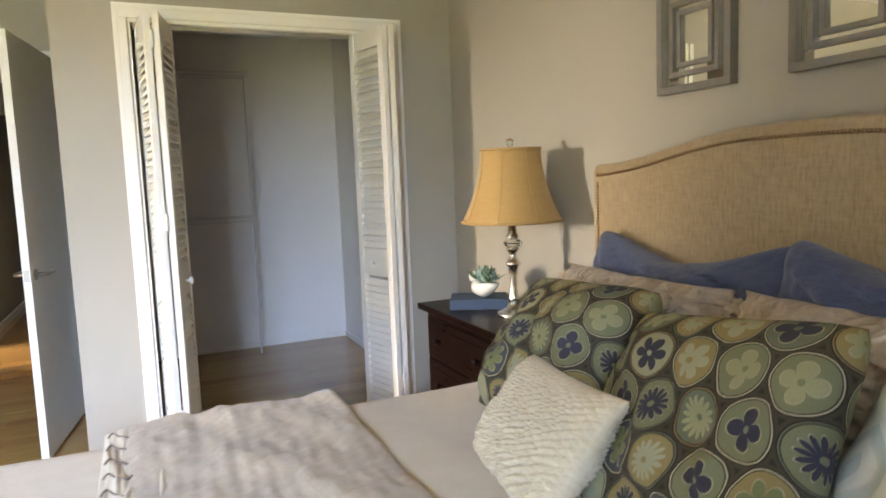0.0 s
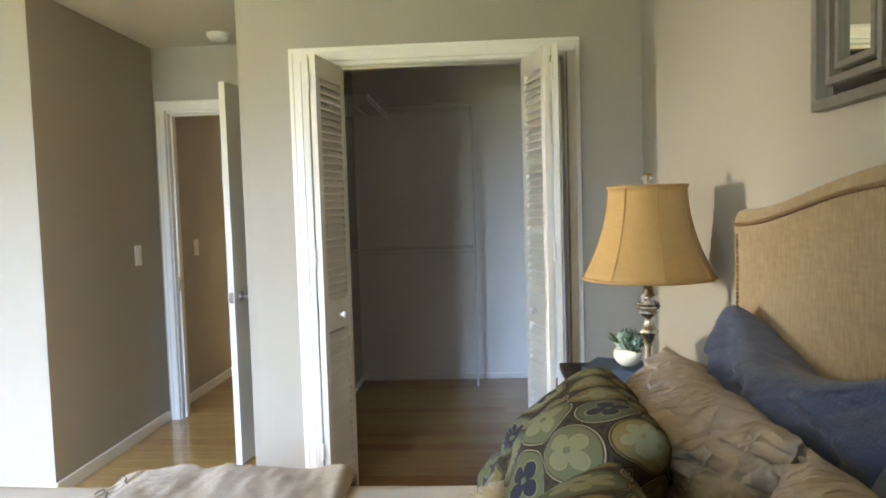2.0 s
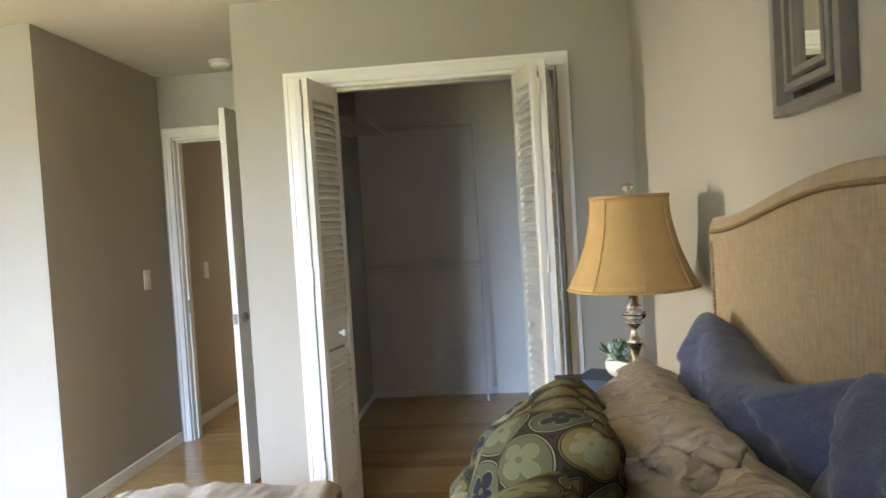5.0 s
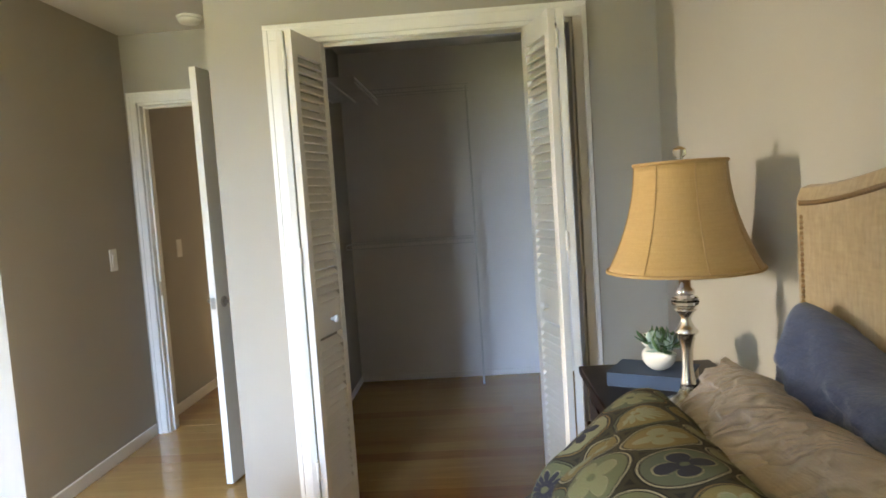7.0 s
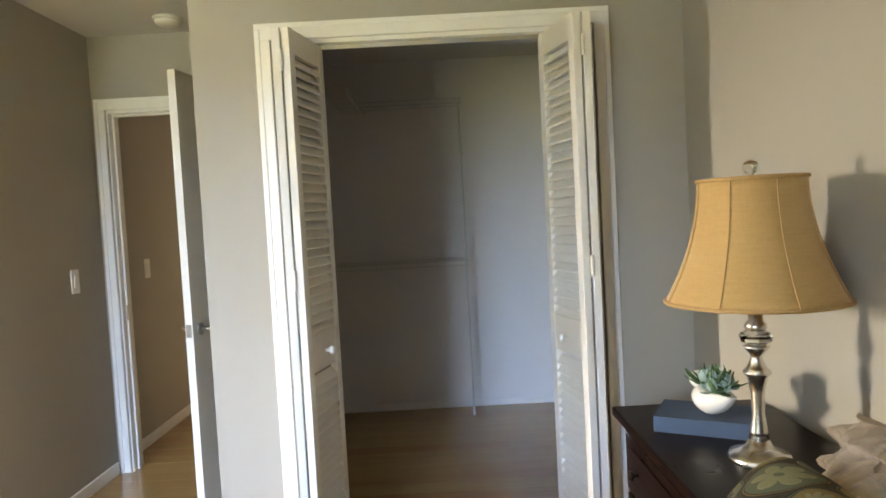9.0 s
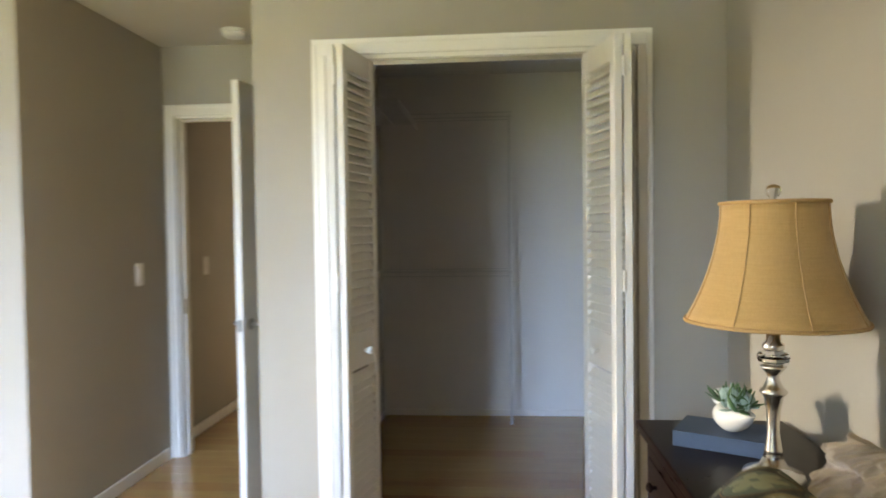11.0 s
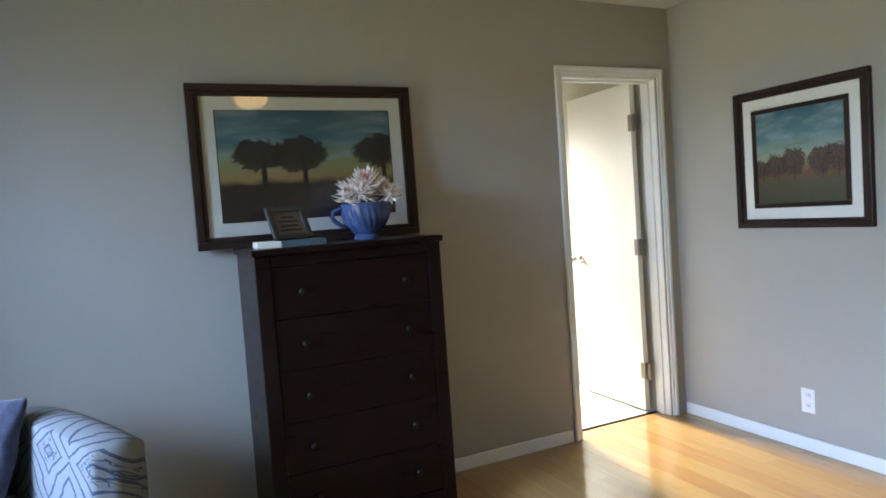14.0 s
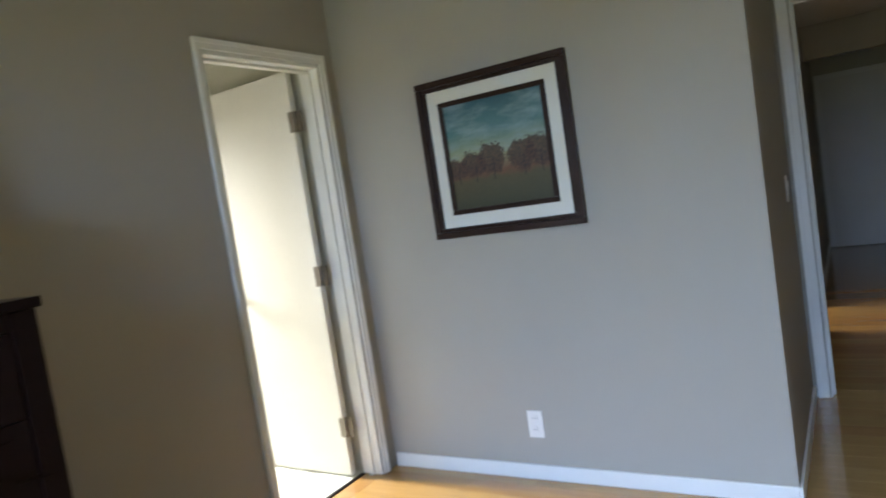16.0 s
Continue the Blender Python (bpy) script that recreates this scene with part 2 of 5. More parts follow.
def landscape(name, trees, horizon, tint, tree_col, warm, leaf=None, stem=0.014):
    """A painted landscape: clouded teal sky, pale horizon, rounded trees, dark field."""
    m, nt, p = nodes_of(name)
    g = Graph(nt)
    tex = g.coords("UV")
    u, v, _ = g.split(tex)
    wob = g.math("SUBTRACT", g.noise(tex, 9.0, 6.0), 0.5)
    fine = g.math("SUBTRACT", g.noise(tex, 38.0, 5.0, 0.7), 0.5)
    cloud = g.noise(g.mapped(tex, (2.2, 6.0, 1)), 1.3, 6.0)
    h = g.math("MULTIPLY_ADD", wob, 0.10, v)
    c = g.ramp(h, [(0.0, tint[0]), (horizon - 0.02, tint[1]), (horizon + 0.04, warm), (horizon + 0.22, tint[2]), (0.72, tint[3]), (1.0, tint[4])])
    c = g.mix(g.math("MULTIPLY", g.math("GREATER_THAN", v, horizon + 0.2), g.math("MULTIPLY_ADD", cloud, 3.0, -1.3)), c, tint[5])
    foliage = g.mix(g.math("MULTIPLY_ADD", fine, 4.0, 0.45), tree_col, leaf) if leaf else tree_col
    for cx, cy, rx, ry in trees:
        dx = g.math("DIVIDE", g.math("SUBTRACT", g.math("ADD", u, g.math("MULTIPLY", fine, 0.13)), cx), rx)
        dy = g.math("DIVIDE", g.math("SUBTRACT", g.math("ADD", v, g.math("MULTIPLY", g.math("ADD", wob, fine), 0.20)), cy), ry)
        d = g.math("SQRT", g.math("ADD", g.math("MULTIPLY", dx, dx), g.math("MULTIPLY", dy, dy)))
        crown = g.math("SMOOTH_MIN", g.math("MULTIPLY", g.math("SUBTRACT", 1.12, d), 6.0), 0.93, 0.1)
        c = g.mix(g.math("MAXIMUM", crown, 0.0), c, foliage)
        trunk = g.math("MULTIPLY", g.math("LESS_THAN", g.math("ABSOLUTE", g.math("SUBTRACT", u, g.math("MULTIPLY_ADD", fine, 0.03, cx + 0.02))), stem),
                       g.math("MULTIPLY", g.math("LESS_THAN", v, cy), g.math("GREATER_THAN", v, horizon - 0.04)))
        c = g.mix(trunk, c, tree_col)
    k = g.math("MULTIPLY_ADD", fine, 0.5, 1.0)
    g.put(p.inputs["Base Color"], g.mix(1.0, c, g.join(k, k, k), "MULTIPLY"))
    p.inputs["Roughness"].default_value = 0.6
    return m


def plank_wood():
    m, nt, p = nodes_of("floor_wood")
    g = Graph(nt)
    rnd = nt.nodes.new("ShaderNodeObjectInfo").outputs["Random"]
    vec = g.position()
    off = g.math("MULTIPLY", rnd, 37.0)
    x, y, z = g.split(vec)
    shifted = g.join(g.math("ADD", x, off), g.math("ADD", y, off), z)
    grain = g.noise(g.mapped(shifted, (5, 95, 1)), 1.0, 6.0)
    bands = g.noise(g.mapped(shifted, (1.6, 14, 1)), 1.0, 3.0)
    c = g.ramp(rnd, [(0.0, (0.37, 0.215, 0.072)), (0.35, (0.41, 0.245, 0.086)), (0.75, (0.36, 0.20, 0.066)), (1.0, (0.325, 0.17, 0.056))])
    f = g.math("MULTIPLY_ADD", g.math("ADD", g.math("MULTIPLY", grain, 0.5), g.math("MULTIPLY", bands, 0.5)), 0.9, 0.55)
    g.put(p.inputs["Base Color"], g.mix(1.0, c, g.join(f, f, f), "MULTIPLY"))
    g.put(p.inputs["Roughness"], g.math("MULTIPLY_ADD", bands, 0.06, 0.06))
    p.inputs["Coat Weight"].default_value, p.inputs["Coat Roughness"].default_value = 0.3, 0.08
    g.put(p.inputs["Normal"], g.bump(grain, 0.06, 0.001))
    return m


def glass(name, rough=0.0, color=(1, 1, 1), ior=1.45):
    m, nt, p = nodes_of(name)
    p.inputs["Base Color"].default_value = (*color, 1)
    p.inputs["Transmission Weight"].default_value, p.inputs["Roughness"].default_value, p.inputs["IOR"].default_value = 1.0, rough, ior
    return m


def glowing(name, color, strength):
    m, nt, p = nodes_of(name)
    p.inputs["Base Color"].default_value = (0.9, 0.85, 0.7, 1)
    p.inputs["Emission Color"].default_value, p.inputs["Emission Strength"].default_value = (*color, 1), strength
    return m


M_WALL = mat("wall_paint", (0.365, 0.338, 0.285), 0.75, var=0.03, scale=1.2, fine=160, bump=0.12, world_space=True)
M_CEIL = mat("ceiling_paint", (0.58, 0.56, 0.51), 0.85, var=0.03, scale=1.0, fine=120, bump=0.15, world_space=True)
M_CLOSET = mat("closet_paint", (0.82, 0.80, 0.785), 0.8, var=0.05, scale=1.5, fine=160, bump=0.12, world_space=True)
M_WHITE = mat("white_gloss_paint", (0.80, 0.79, 0.75), 0.38, var=0.04, scale=4, fine=60, bump=0.05, world_space=True)
M_DOOR = mat("door_paint", (0.74, 0.72, 0.68), 0.42, var=0.04, scale=3, fine=70, bump=0.06)
M_LOUVER = mat("louver_paint", (0.78, 0.76, 0.71), 0.45, var=0.05, scale=5, fine=60, bump=0.06)
M_TILE = mat("bath_tile", (0.70, 0.72, 0.66), 0.25, var=0.06, scale=6, fine=40, bump=0.03)
M_BATH = mat("bath_paint", (0.50, 0.485, 0.41), 0.7, var=0.02, world_space=True)
M_FLOOR = plank_wood()
M_SUB = mat("floor_joint", (0.20, 0.11, 0.045), 0.7, world_space=True)
M_DARK = mat("espresso_wood", (0.0085, 0.0034, 0.0026), 0.30, var=0.25, scale=5, fine=70, bump=0.1, stretch=(1, 1, 8))
M_FRAME = mat("dark_frame_wood", (0.03, 0.017, 0.013), 0.32, var=0.25, scale=9, fine=80, bump=0.1)
M_MATBOARD = mat("mat_board", (0.72, 0.70, 0.62), 0.9, var=0.02, fine=200, bump=0.05)
M_LINEN = fabric("burlap_linen", (0.255, 0.182, 0.102), (0.405, 0.305, 0.182), thread=110, var=0.25, bump=0.65, rough=0.95, slub=(22, 120, 26), cross=0.36)
M_NAVY = fabric("blue_quilted_cotton", (0.042, 0.058, 0.13), (0.072, 0.096, 0.19), thread=240, var=0.45, bump=0.75, fold=30, slub=(240, 240, 240))
M_CREAM = fabric("cream_sateen", (0.37, 0.30, 0.235), (0.46, 0.39, 0.315), thread=420, var=0.25, bump=0.9, rough=0.42, crumple=17.0)
M_COVER = fabric("ivory_coverlet", (0.44, 0.375, 0.28), (0.52, 0.455, 0.355), thread=300, var=0.3, bump=0.5)
M_THROW = fabric("taupe_throw", (0.31, 0.245, 0.175), (0.43, 0.36, 0.28), thread=200, var=0.4, bump=0.9, smock=0.36)
M_KNIT = fabric("white_knit", (0.50, 0.41, 0.27), (0.62, 0.54, 0.39), thread=120, var=0.2, bump=0.6)
M_YARN = mat("grey_yarn", (0.17, 0.13, 0.115), 0.9)
M_PRINT = medallion_fabric()
M_GEO = lattice_fabric("pale_blue_lattice", (0.42, 0.48, 0.50), (0.58, 0.60, 0.58), (0.50, 0.52, 0.50), 3.0)
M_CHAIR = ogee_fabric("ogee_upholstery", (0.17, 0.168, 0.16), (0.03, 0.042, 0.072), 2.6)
M_PAISLEY = fabric("navy_paisley", (0.009, 0.010, 0.028), (0.055, 0.055, 0.085), thread=26, var=0.9, bump=0.3, fold=40)
M_SHADE = fabric("gold_silk_shade", (0.38, 0.225, 0.068), (0.46, 0.285, 0.095), thread=300, var=0.2, bump=0.25, rough=0.7)
M_SHADE_TRIM = mat("shade_trim", (0.40, 0.24, 0.09), 0.7)
M_NICKEL = mat("brushed_nickel", (0.74, 0.72, 0.69), 0.27, 1.0, var=0.05, fine=200, bump=0.04)
M_DULL = mat("dull_nickel", (0.50, 0.47, 0.42), 0.38, 1.0, var=0.1)
M_HINGE = mat("aged_nickel_hinge", (0.20, 0.17, 0.14), 0.5, 0.8, var=0.15)
M_PEWTER = mat("pewter_wood", (0.20, 0.188, 0.17), 0.42, 0.25, var=0.15, scale=20, fine=90, stretch=(1, 1, 1))
M_CRYSTAL = glass("crystal")
M_GLASS = glass("window_glass", ior=1.45)
M_BRASS = mat("antique_brass", (0.34, 0.23, 0.14), 0.36, 0.9, var=0.25)
M_MIRROR, _nt, _p = nodes_of("mirror_silver")
_p.inputs["Base Color"].default_value, _p.inputs["Metallic"].default_value, _p.inputs["Roughness"].default_value = (0.9, 0.9, 0.88, 1), 1.0, 0.015
M_PICGLASS, _nt, _p = nodes_of("picture_glass")
_g = Graph(_nt)
_mixer, _clear, _gloss = _nt.nodes.new("ShaderNodeMixShader"), _nt.nodes.new("ShaderNodeBsdfTransparent"), _nt.nodes.new("ShaderNodeBsdfGlossy")
_fres = _nt.nodes.new("ShaderNodeFresnel")
_fres.inputs[0].default_value, _gloss.inputs["Roughness"].default_value = 1.5, 0.02
_nt.links.new(_fres.outputs[0], _mixer.inputs[0])
_nt.links.new(_clear.outputs[0], _mixer.inputs[1])
_nt.links.new(_gloss.outputs[0], _mixer.inputs[2])
_nt.links.new(_mixer.outputs[0], _nt.nodes["Material Output"].inputs["Surface"])
M_PLASTIC = mat("white_plastic", (0.78, 0.77, 0.73), 0.35, var=0.02)
M_SLOT = mat("dark_slot", (0.03, 0.03, 0.03), 0.6)
M_WIRE = mat("white_coated_wire", (0.65, 0.645, 0.63), 0.4, var=0.03)
M_BOOK = mat("slate_blue_cloth", (0.045, 0.075, 0.13), 0.7, var=0.15, fine=200, bump=0.3)
M_BOOK2 = mat("teal_grey_cloth", (0.05, 0.08, 0.09), 0.7, var=0.15, fine=200, bump=0.3)
M_PAGES = mat("book_pages", (0.62, 0.58, 0.48), 0.9, var=0.1, stretch=(1, 1, 40))
M_CERAMIC = mat("white_ceramic", (0.76, 0.74, 0.69), 0.25, var=0.04)
M_KNOB = mat("dark_knob_metal", (0.03, 0.026, 0.023), 0.3, 0.8, var=0.1)
M_BLUEWARE = mat("blue_glaze", (0.05, 0.072, 0.150), 0.14, var=0.25, scale=14, fine=60, bump=0.05)
M_LEAF = mat("green_leaf", (0.05, 0.12, 0.035), 0.5, var=0.4, scale=30)
M_SUCC = mat("grey_green_succulent", (0.36, 0.47, 0.42), 0.55, var=0.2, scale=30)
M_LEVER = mat("satin_nickel", (0.40, 0.38, 0.35), 0.3, 1.0, var=0.08, fine=200, bump=0.04)
M_PETAL_IN = mat("pink_inner_petal", (0.62, 0.36, 0.30), 0.7, var=0.2, scale=30)
M_PETAL = mat("cream_petal", (0.80, 0.70, 0.62), 0.7, var=0.2, scale=30)
M_GREYFRAME = mat("silver_grey_frame", (0.045, 0.048, 0.045), 0.4, 0.3, var=0.2)
M_CARD = mat("pinkish_card", (0.13, 0.095, 0.08), 0.85, var=0.1)
M_DOME = glowing("frosted_dome", (1.0, 0.56, 0.16), 11.0)
M_LAWN = mat("lawn", (0.10, 0.14, 0.04), 0.95, var=0.4, scale=2, fine=40, world_space=True)
M_DARK.node_tree.nodes["Principled BSDF"].inputs["Specular IOR Level"].default_value = 0.15
M_FRAME.node_tree.nodes["Principled BSDF"].inputs["Specular IOR Level"].default_value = 0.15
TREES_A = [(0.22, 0.60, 0.14, 0.13), (0.45, 0.60, 0.15, 0.15), (0.93, 0.62, 0.16, 0.15)]
M_PAINT_A = landscape("tree_landscape_large", TREES_A, 0.34, [(0.020, 0.010, 0.005), (0.024, 0.011, 0.006), (0.26, 0.31, 0.15), (0.055, 0.16, 0.19), (0.03, 0.10, 0.14), (0.30, 0.38, 0.40)], (0.014, 0.006, 0.004), (0.33, 0.22, 0.08))
TREES_B = [(0.06, 0.38, 0.12, 0.09), (0.24, 0.41, 0.13, 0.12), (0.43, 0.44, 0.14, 0.14), (0.74, 0.43, 0.14, 0.13), (0.91, 0.44, 0.13, 0.14)]
M_PAINT_B = landscape("tree_landscape_small", TREES_B, 0.28, [(0.034, 0.034, 0.012), (0.07, 0.058, 0.022), (0.26, 0.29, 0.16), (0.075, 0.17, 0.17), (0.03, 0.095, 0.12), (0.24, 0.32, 0.31)], (0.018, 0.010, 0.007), (0.13, 0.055, 0.025), leaf=(0.085, 0.036, 0.017), stem=0.005)


# ---- mesh helpers ----
def part(name, bm, material, parent=None, label="", smooth=False, at=None):
    """Links a bmesh as one mesh object, under a thing or a part."""
    me = bpy.data.meshes.new(name)
    bm.to_mesh(me)
    bm.free()
    me.materials.append(material)
    if smooth:
        me.polygons.foreach_set("use_smooth", [True] * len(me.polygons))
    ob = new(name, me)
    if at is not None:
        ob.matrix_basis = at
    if parent is not None:
        ob.parent = parent
    if label:
        ob["label"] = label
    return ob


def share(name, ob, parent, m):
    """Another object on the same mesh, at the pose m."""
    o = new(name, ob.data)
    o.parent, o.matrix_basis = parent, m
    return o


def thing(name, m, label, category, group="", kind=""):
    e = new(name)
    e.empty_display_size = 0.1
    e.matrix_basis = m
    return tagged(e, label, category, group, kind)


def bm_box(x0, x1, y0, y1, z0, z1, bevel=0.0, bm=None, seg=2):
    bm = bm or bmesh.new()
    made = bmesh.ops.create_cube(bm, size=1.0)["verts"]
    for v in made:
        v.co = Vector((x0 + (v.co.x + 0.5) * (x1 - x0), y0 + (v.co.y + 0.5) * (y1 - y0), z0 + (v.co.z + 0.5) * (z1 - z0)))
    if bevel:
        edges = {e for v in made for e in v.link_edges}
        bmesh.ops.bevel(bm, geom=list(edges), offset=bevel, segments=seg, affect="EDGES", profile=0.6)
    return bm


def bm_lathe(profile, steps=32, bm=None, axis="Z", origin=(0, 0, 0), cap=True):
    """A turned shape: profile rows are (radius, height)."""
    bm = bm or bmesh.new()
    rings = []
    for r, h in profile:
        ring = []
        for i in range(steps):
            a = 2 * math.pi * i / steps
            p = Vector((r * math.cos(a), r * math.sin(a), h))
            if axis == "X":
                p = Vector((p.z, p.x, p.y))
            if axis == "Y":
                p = Vector((p.x, p.z, -p.y))
            ring.append(bm.verts.new(p + Vector(origin)))
        rings.append(ring)
    for a, b in zip(rings, rings[1:]):
        for i in range(steps):
            j = (i + 1) % steps
            bm.faces.new((a[i], a[j], b[j], b[i]))
    if cap:
        bm.faces.new(list(reversed(rings[0])))
        bm.faces.new(rings[-1])
    return bm


def bm_tube(points, radius, steps=8, bm=None):
    """A round bar along a line of points."""
    bm = bm or bmesh.new()
    pts = [Vector(p) for p in points]
    rings = []
    for i, p in enumerate(pts):
        d = (pts[min(i + 1, len(pts) - 1)] - pts[max(i - 1, 0)]).normalized()
        q = d.to_track_quat("Z", "Y")
        rings.append([bm.verts.new(p + q @ Vector((radius * math.cos(2 * math.pi * k / steps), radius * math.sin(2 * math.pi * k / steps), 0))) for k in range(steps)])
    for a, b in zip(rings, rings[1:]):
        for i in range(steps):
            j = (i + 1) % steps
            bm.faces.new((a[i], a[j], b[j], b[i]))
    bm.faces.new(list(reversed(rings[0])))
    bm.faces.new(rings[-1])
    return bm


def wall_mesh(name, axis, at0, at1, a0, a1, z1, holes, material, label=""):
    """A wall along x or y between at0 and at1, with holes (a, b, zlow, zhigh) through it."""
    bm = bmesh.new()

    def put(p, q, low, high):
        if q - p > 1e-4 and high - low > 1e-4:
            if axis == "x":
                bm_box(p, q, at0, at1, low, high, bm=bm)
            else:
                bm_box(at0, at1, p, q, low, high, bm=bm)

    cur = a0
    for p, q, low, high in sorted(holes):
        put(cur, p, 0, z1)
        put(p, q, 0, low)
        put(p, q, high, z1)
        cur = q
    put(cur, a1, 0, z1)
    bmesh.ops.remove_doubles(bm, verts=bm.verts[:], dist=1e-4)
    ob = part(name, bm, material)
    return tagged(ob, label or "greige painted plaster wall", "wall", kind="structure")


# ---- the rooms ----
H = 2.445           # ceiling
XE, XW = -0.17, -4.865   # headboard wall, chest wall
YS = -4.40          # window wall
wall_mesh("wall_closet", "x", 0.0, 0.11, -2.015, -0.05, H, [(-1.711, -0.510, 0, 2.04)], M_WALL)
wall_mesh("wall_picture", "x", 0.0, 0.12, -4.985, -3.013, H, [], M_WALL)
wall_mesh("wall_alcove_west", "y", -3.133, -3.013, 0.12, 1.205, H, [], M_WALL)
wall_mesh("wall_alcove_east", "y", -2.015, -1.880, 0.11, 2.16, H, [], M_WALL)
wall_mesh("wall_entry", "x", 1.205, 1.325, -3.133, -2.015, H, [(-2.935, -2.088, 0, 2.04)], M_WALL)
wall_mesh("wall_headboard", "y", XE, -0.05, -4.52, 0.0, H, [], M_WALL)
wall_mesh("wall_west", "y", -4.985, XW, -4.52, 0.0, H, [(-0.800, -0.120, 0, 2.04)], M_WALL)
wall_mesh("wall_window", "x", YS - 0.12, YS, XW, XE, H, [(-4.30, -2.30, 0.55, 2.10)], M_WALL)
wall_mesh("wall_closet_back", "x", 2.16, 2.28, -2.015, -0.05, H, [], M_CLOSET, "off-white painted closet wall")
wall_mesh("wall_closet_east", "y", -0.215, -0.05, 0.11, 2.16, H, [], M_CLOSET, "off-white painted closet wall")
wall_mesh("wall_hall_west", "y", -3.17, -3.05, 1.325, 6.80, H, [(2.61, 3.37, 0, 2.04)], M_WALL)
wall_mesh("wall_hall_east", "y", -2.00, -1.88, 2.28, 6.80, H, [], M_WALL)
wall_mesh("wall_hall_end", "x", 6.80, 6.92, -3.17, -1.88, H, [], M_BATH, "white painted wall at the end of the hall")
tagged(part("wall_hall_header", bm_box(-3.05, -2.0, 5.0, 5.12, 2.12, H), M_WALL), "greige painted header beam across the hall", "wall", kind="structure")
# room across the hall
wall_mesh("wall_side_west", "y", -4.85, -4.73, 1.7, 4.4, H, [], M_BATH, "pale painted wall")
wall_mesh("wall_side_south", "x", 1.7, 1.82, -4.73, -3.17, H, [], M_BATH, "pale painted wall")
wall_mesh("wall_side_north", "x", 4.28, 4.4, -4.73, -3.17, H, [], M_BATH, "pale painted wall")
# bathroom
wall_mesh("wall_bath_north", "x", -0.112, 0.10, -7.3, -4.985, H, [], M_BATH, "pale cream bathroom wall")
wall_mesh("wall_bath_south", "x", -2.1, -1.98, -7.3, -4.985, H, [], M_BATH, "pale cream bathroom wall")
wall_mesh("wall_bath_west", "y", -7.42, -7.3, -2.1, 0.245, H, [(-0.95, -0.15, 0.95, 2.05)], M_BATH, "pale cream bathroom wall")

tagged(part("ceiling", bm_box(-7.42, 0.0, -4.52, 6.92, H, H + 0.12), M_CEIL), "flat off-white painted ceiling", "ceiling", kind="structure")
tagged(part("ground", bm_box(-400, 400, -400, 400, -0.5, -0.30), M_LAWN), "sunlit green lawn outside the window", "ground", kind="structure")
floor = tagged(part("floor", bm_box(-4.985, -0.05, -4.52, 6.92, -0.12, -0.006), M_SUB), "honey-coloured hardwood plank floor", "floor", kind="structure")
bath_floor = tagged(part("floor_bath", bm_box(-7.42, -4.985, -2.1, 0.245, -0.12, -0.008), M_PLASTIC), "pale tiled bathroom floor", "floor", kind="structure")
tile = None
for i in range(8):
    for j in range(8):
        if tile is None:
            tile = part("tile", bm_box(0.002, 0.288, 0.002, 0.288, -0.02, 0.0, 0.002, seg=1), M_TILE, bath_floor, at=pose(-7.3, -2.05, 0))
        else:
            share("tile", tile, bath_floor, pose(-7.3 + 0.29 * i, -2.05 + 0.29 * j, 0))
tagged(part("threshold", bm_box(-4.990, -4.968, -0.782, -0.138, -0.005, 0.006, 0.003), M_DARK), "thin dark wooden door threshold strip", "threshold", kind="structure")


def baseboard(x0, x1, y0, y1, h=0.068, paint=None):
    tagged(part("baseboard", bm_box(x0, x1, y0, y1, 0.0, h, 0.004), paint or M_WHITE), "white painted wooden baseboard", "baseboard", kind="structure")


T = 0.013
baseboard(XW + T, -3.013, -T, 0.0)
baseboard(-3.013, -3.013 + T, -T, 1.187)
baseboard(XW, XW + T, YS, -0.864)
baseboard(-2.015, -1.775, -T, 0.0)
baseboard(-0.446, XE - T, -T, 0.0)
baseboard(XE - T, XE, YS, 0.0)
baseboard(-2.015 - T, -2.015, 0.0, 1.187)
baseboard(-3.05, -3.05 + T, 1.345, 2.54)
baseboard(-3.05, -3.05 + T, 3.44, 6.79)
baseboard(-1.88, -0.215, 2.16 - T, 2.16, 0.045, M_CLOSET)
baseboard(-1.88, -1.88 + T, 0.12, 2.147, 0.045, M_CLOSET)
baseboard(-0.215 - T, -0.215, 0.12, 2.147, 0.045, M_CLOSET)


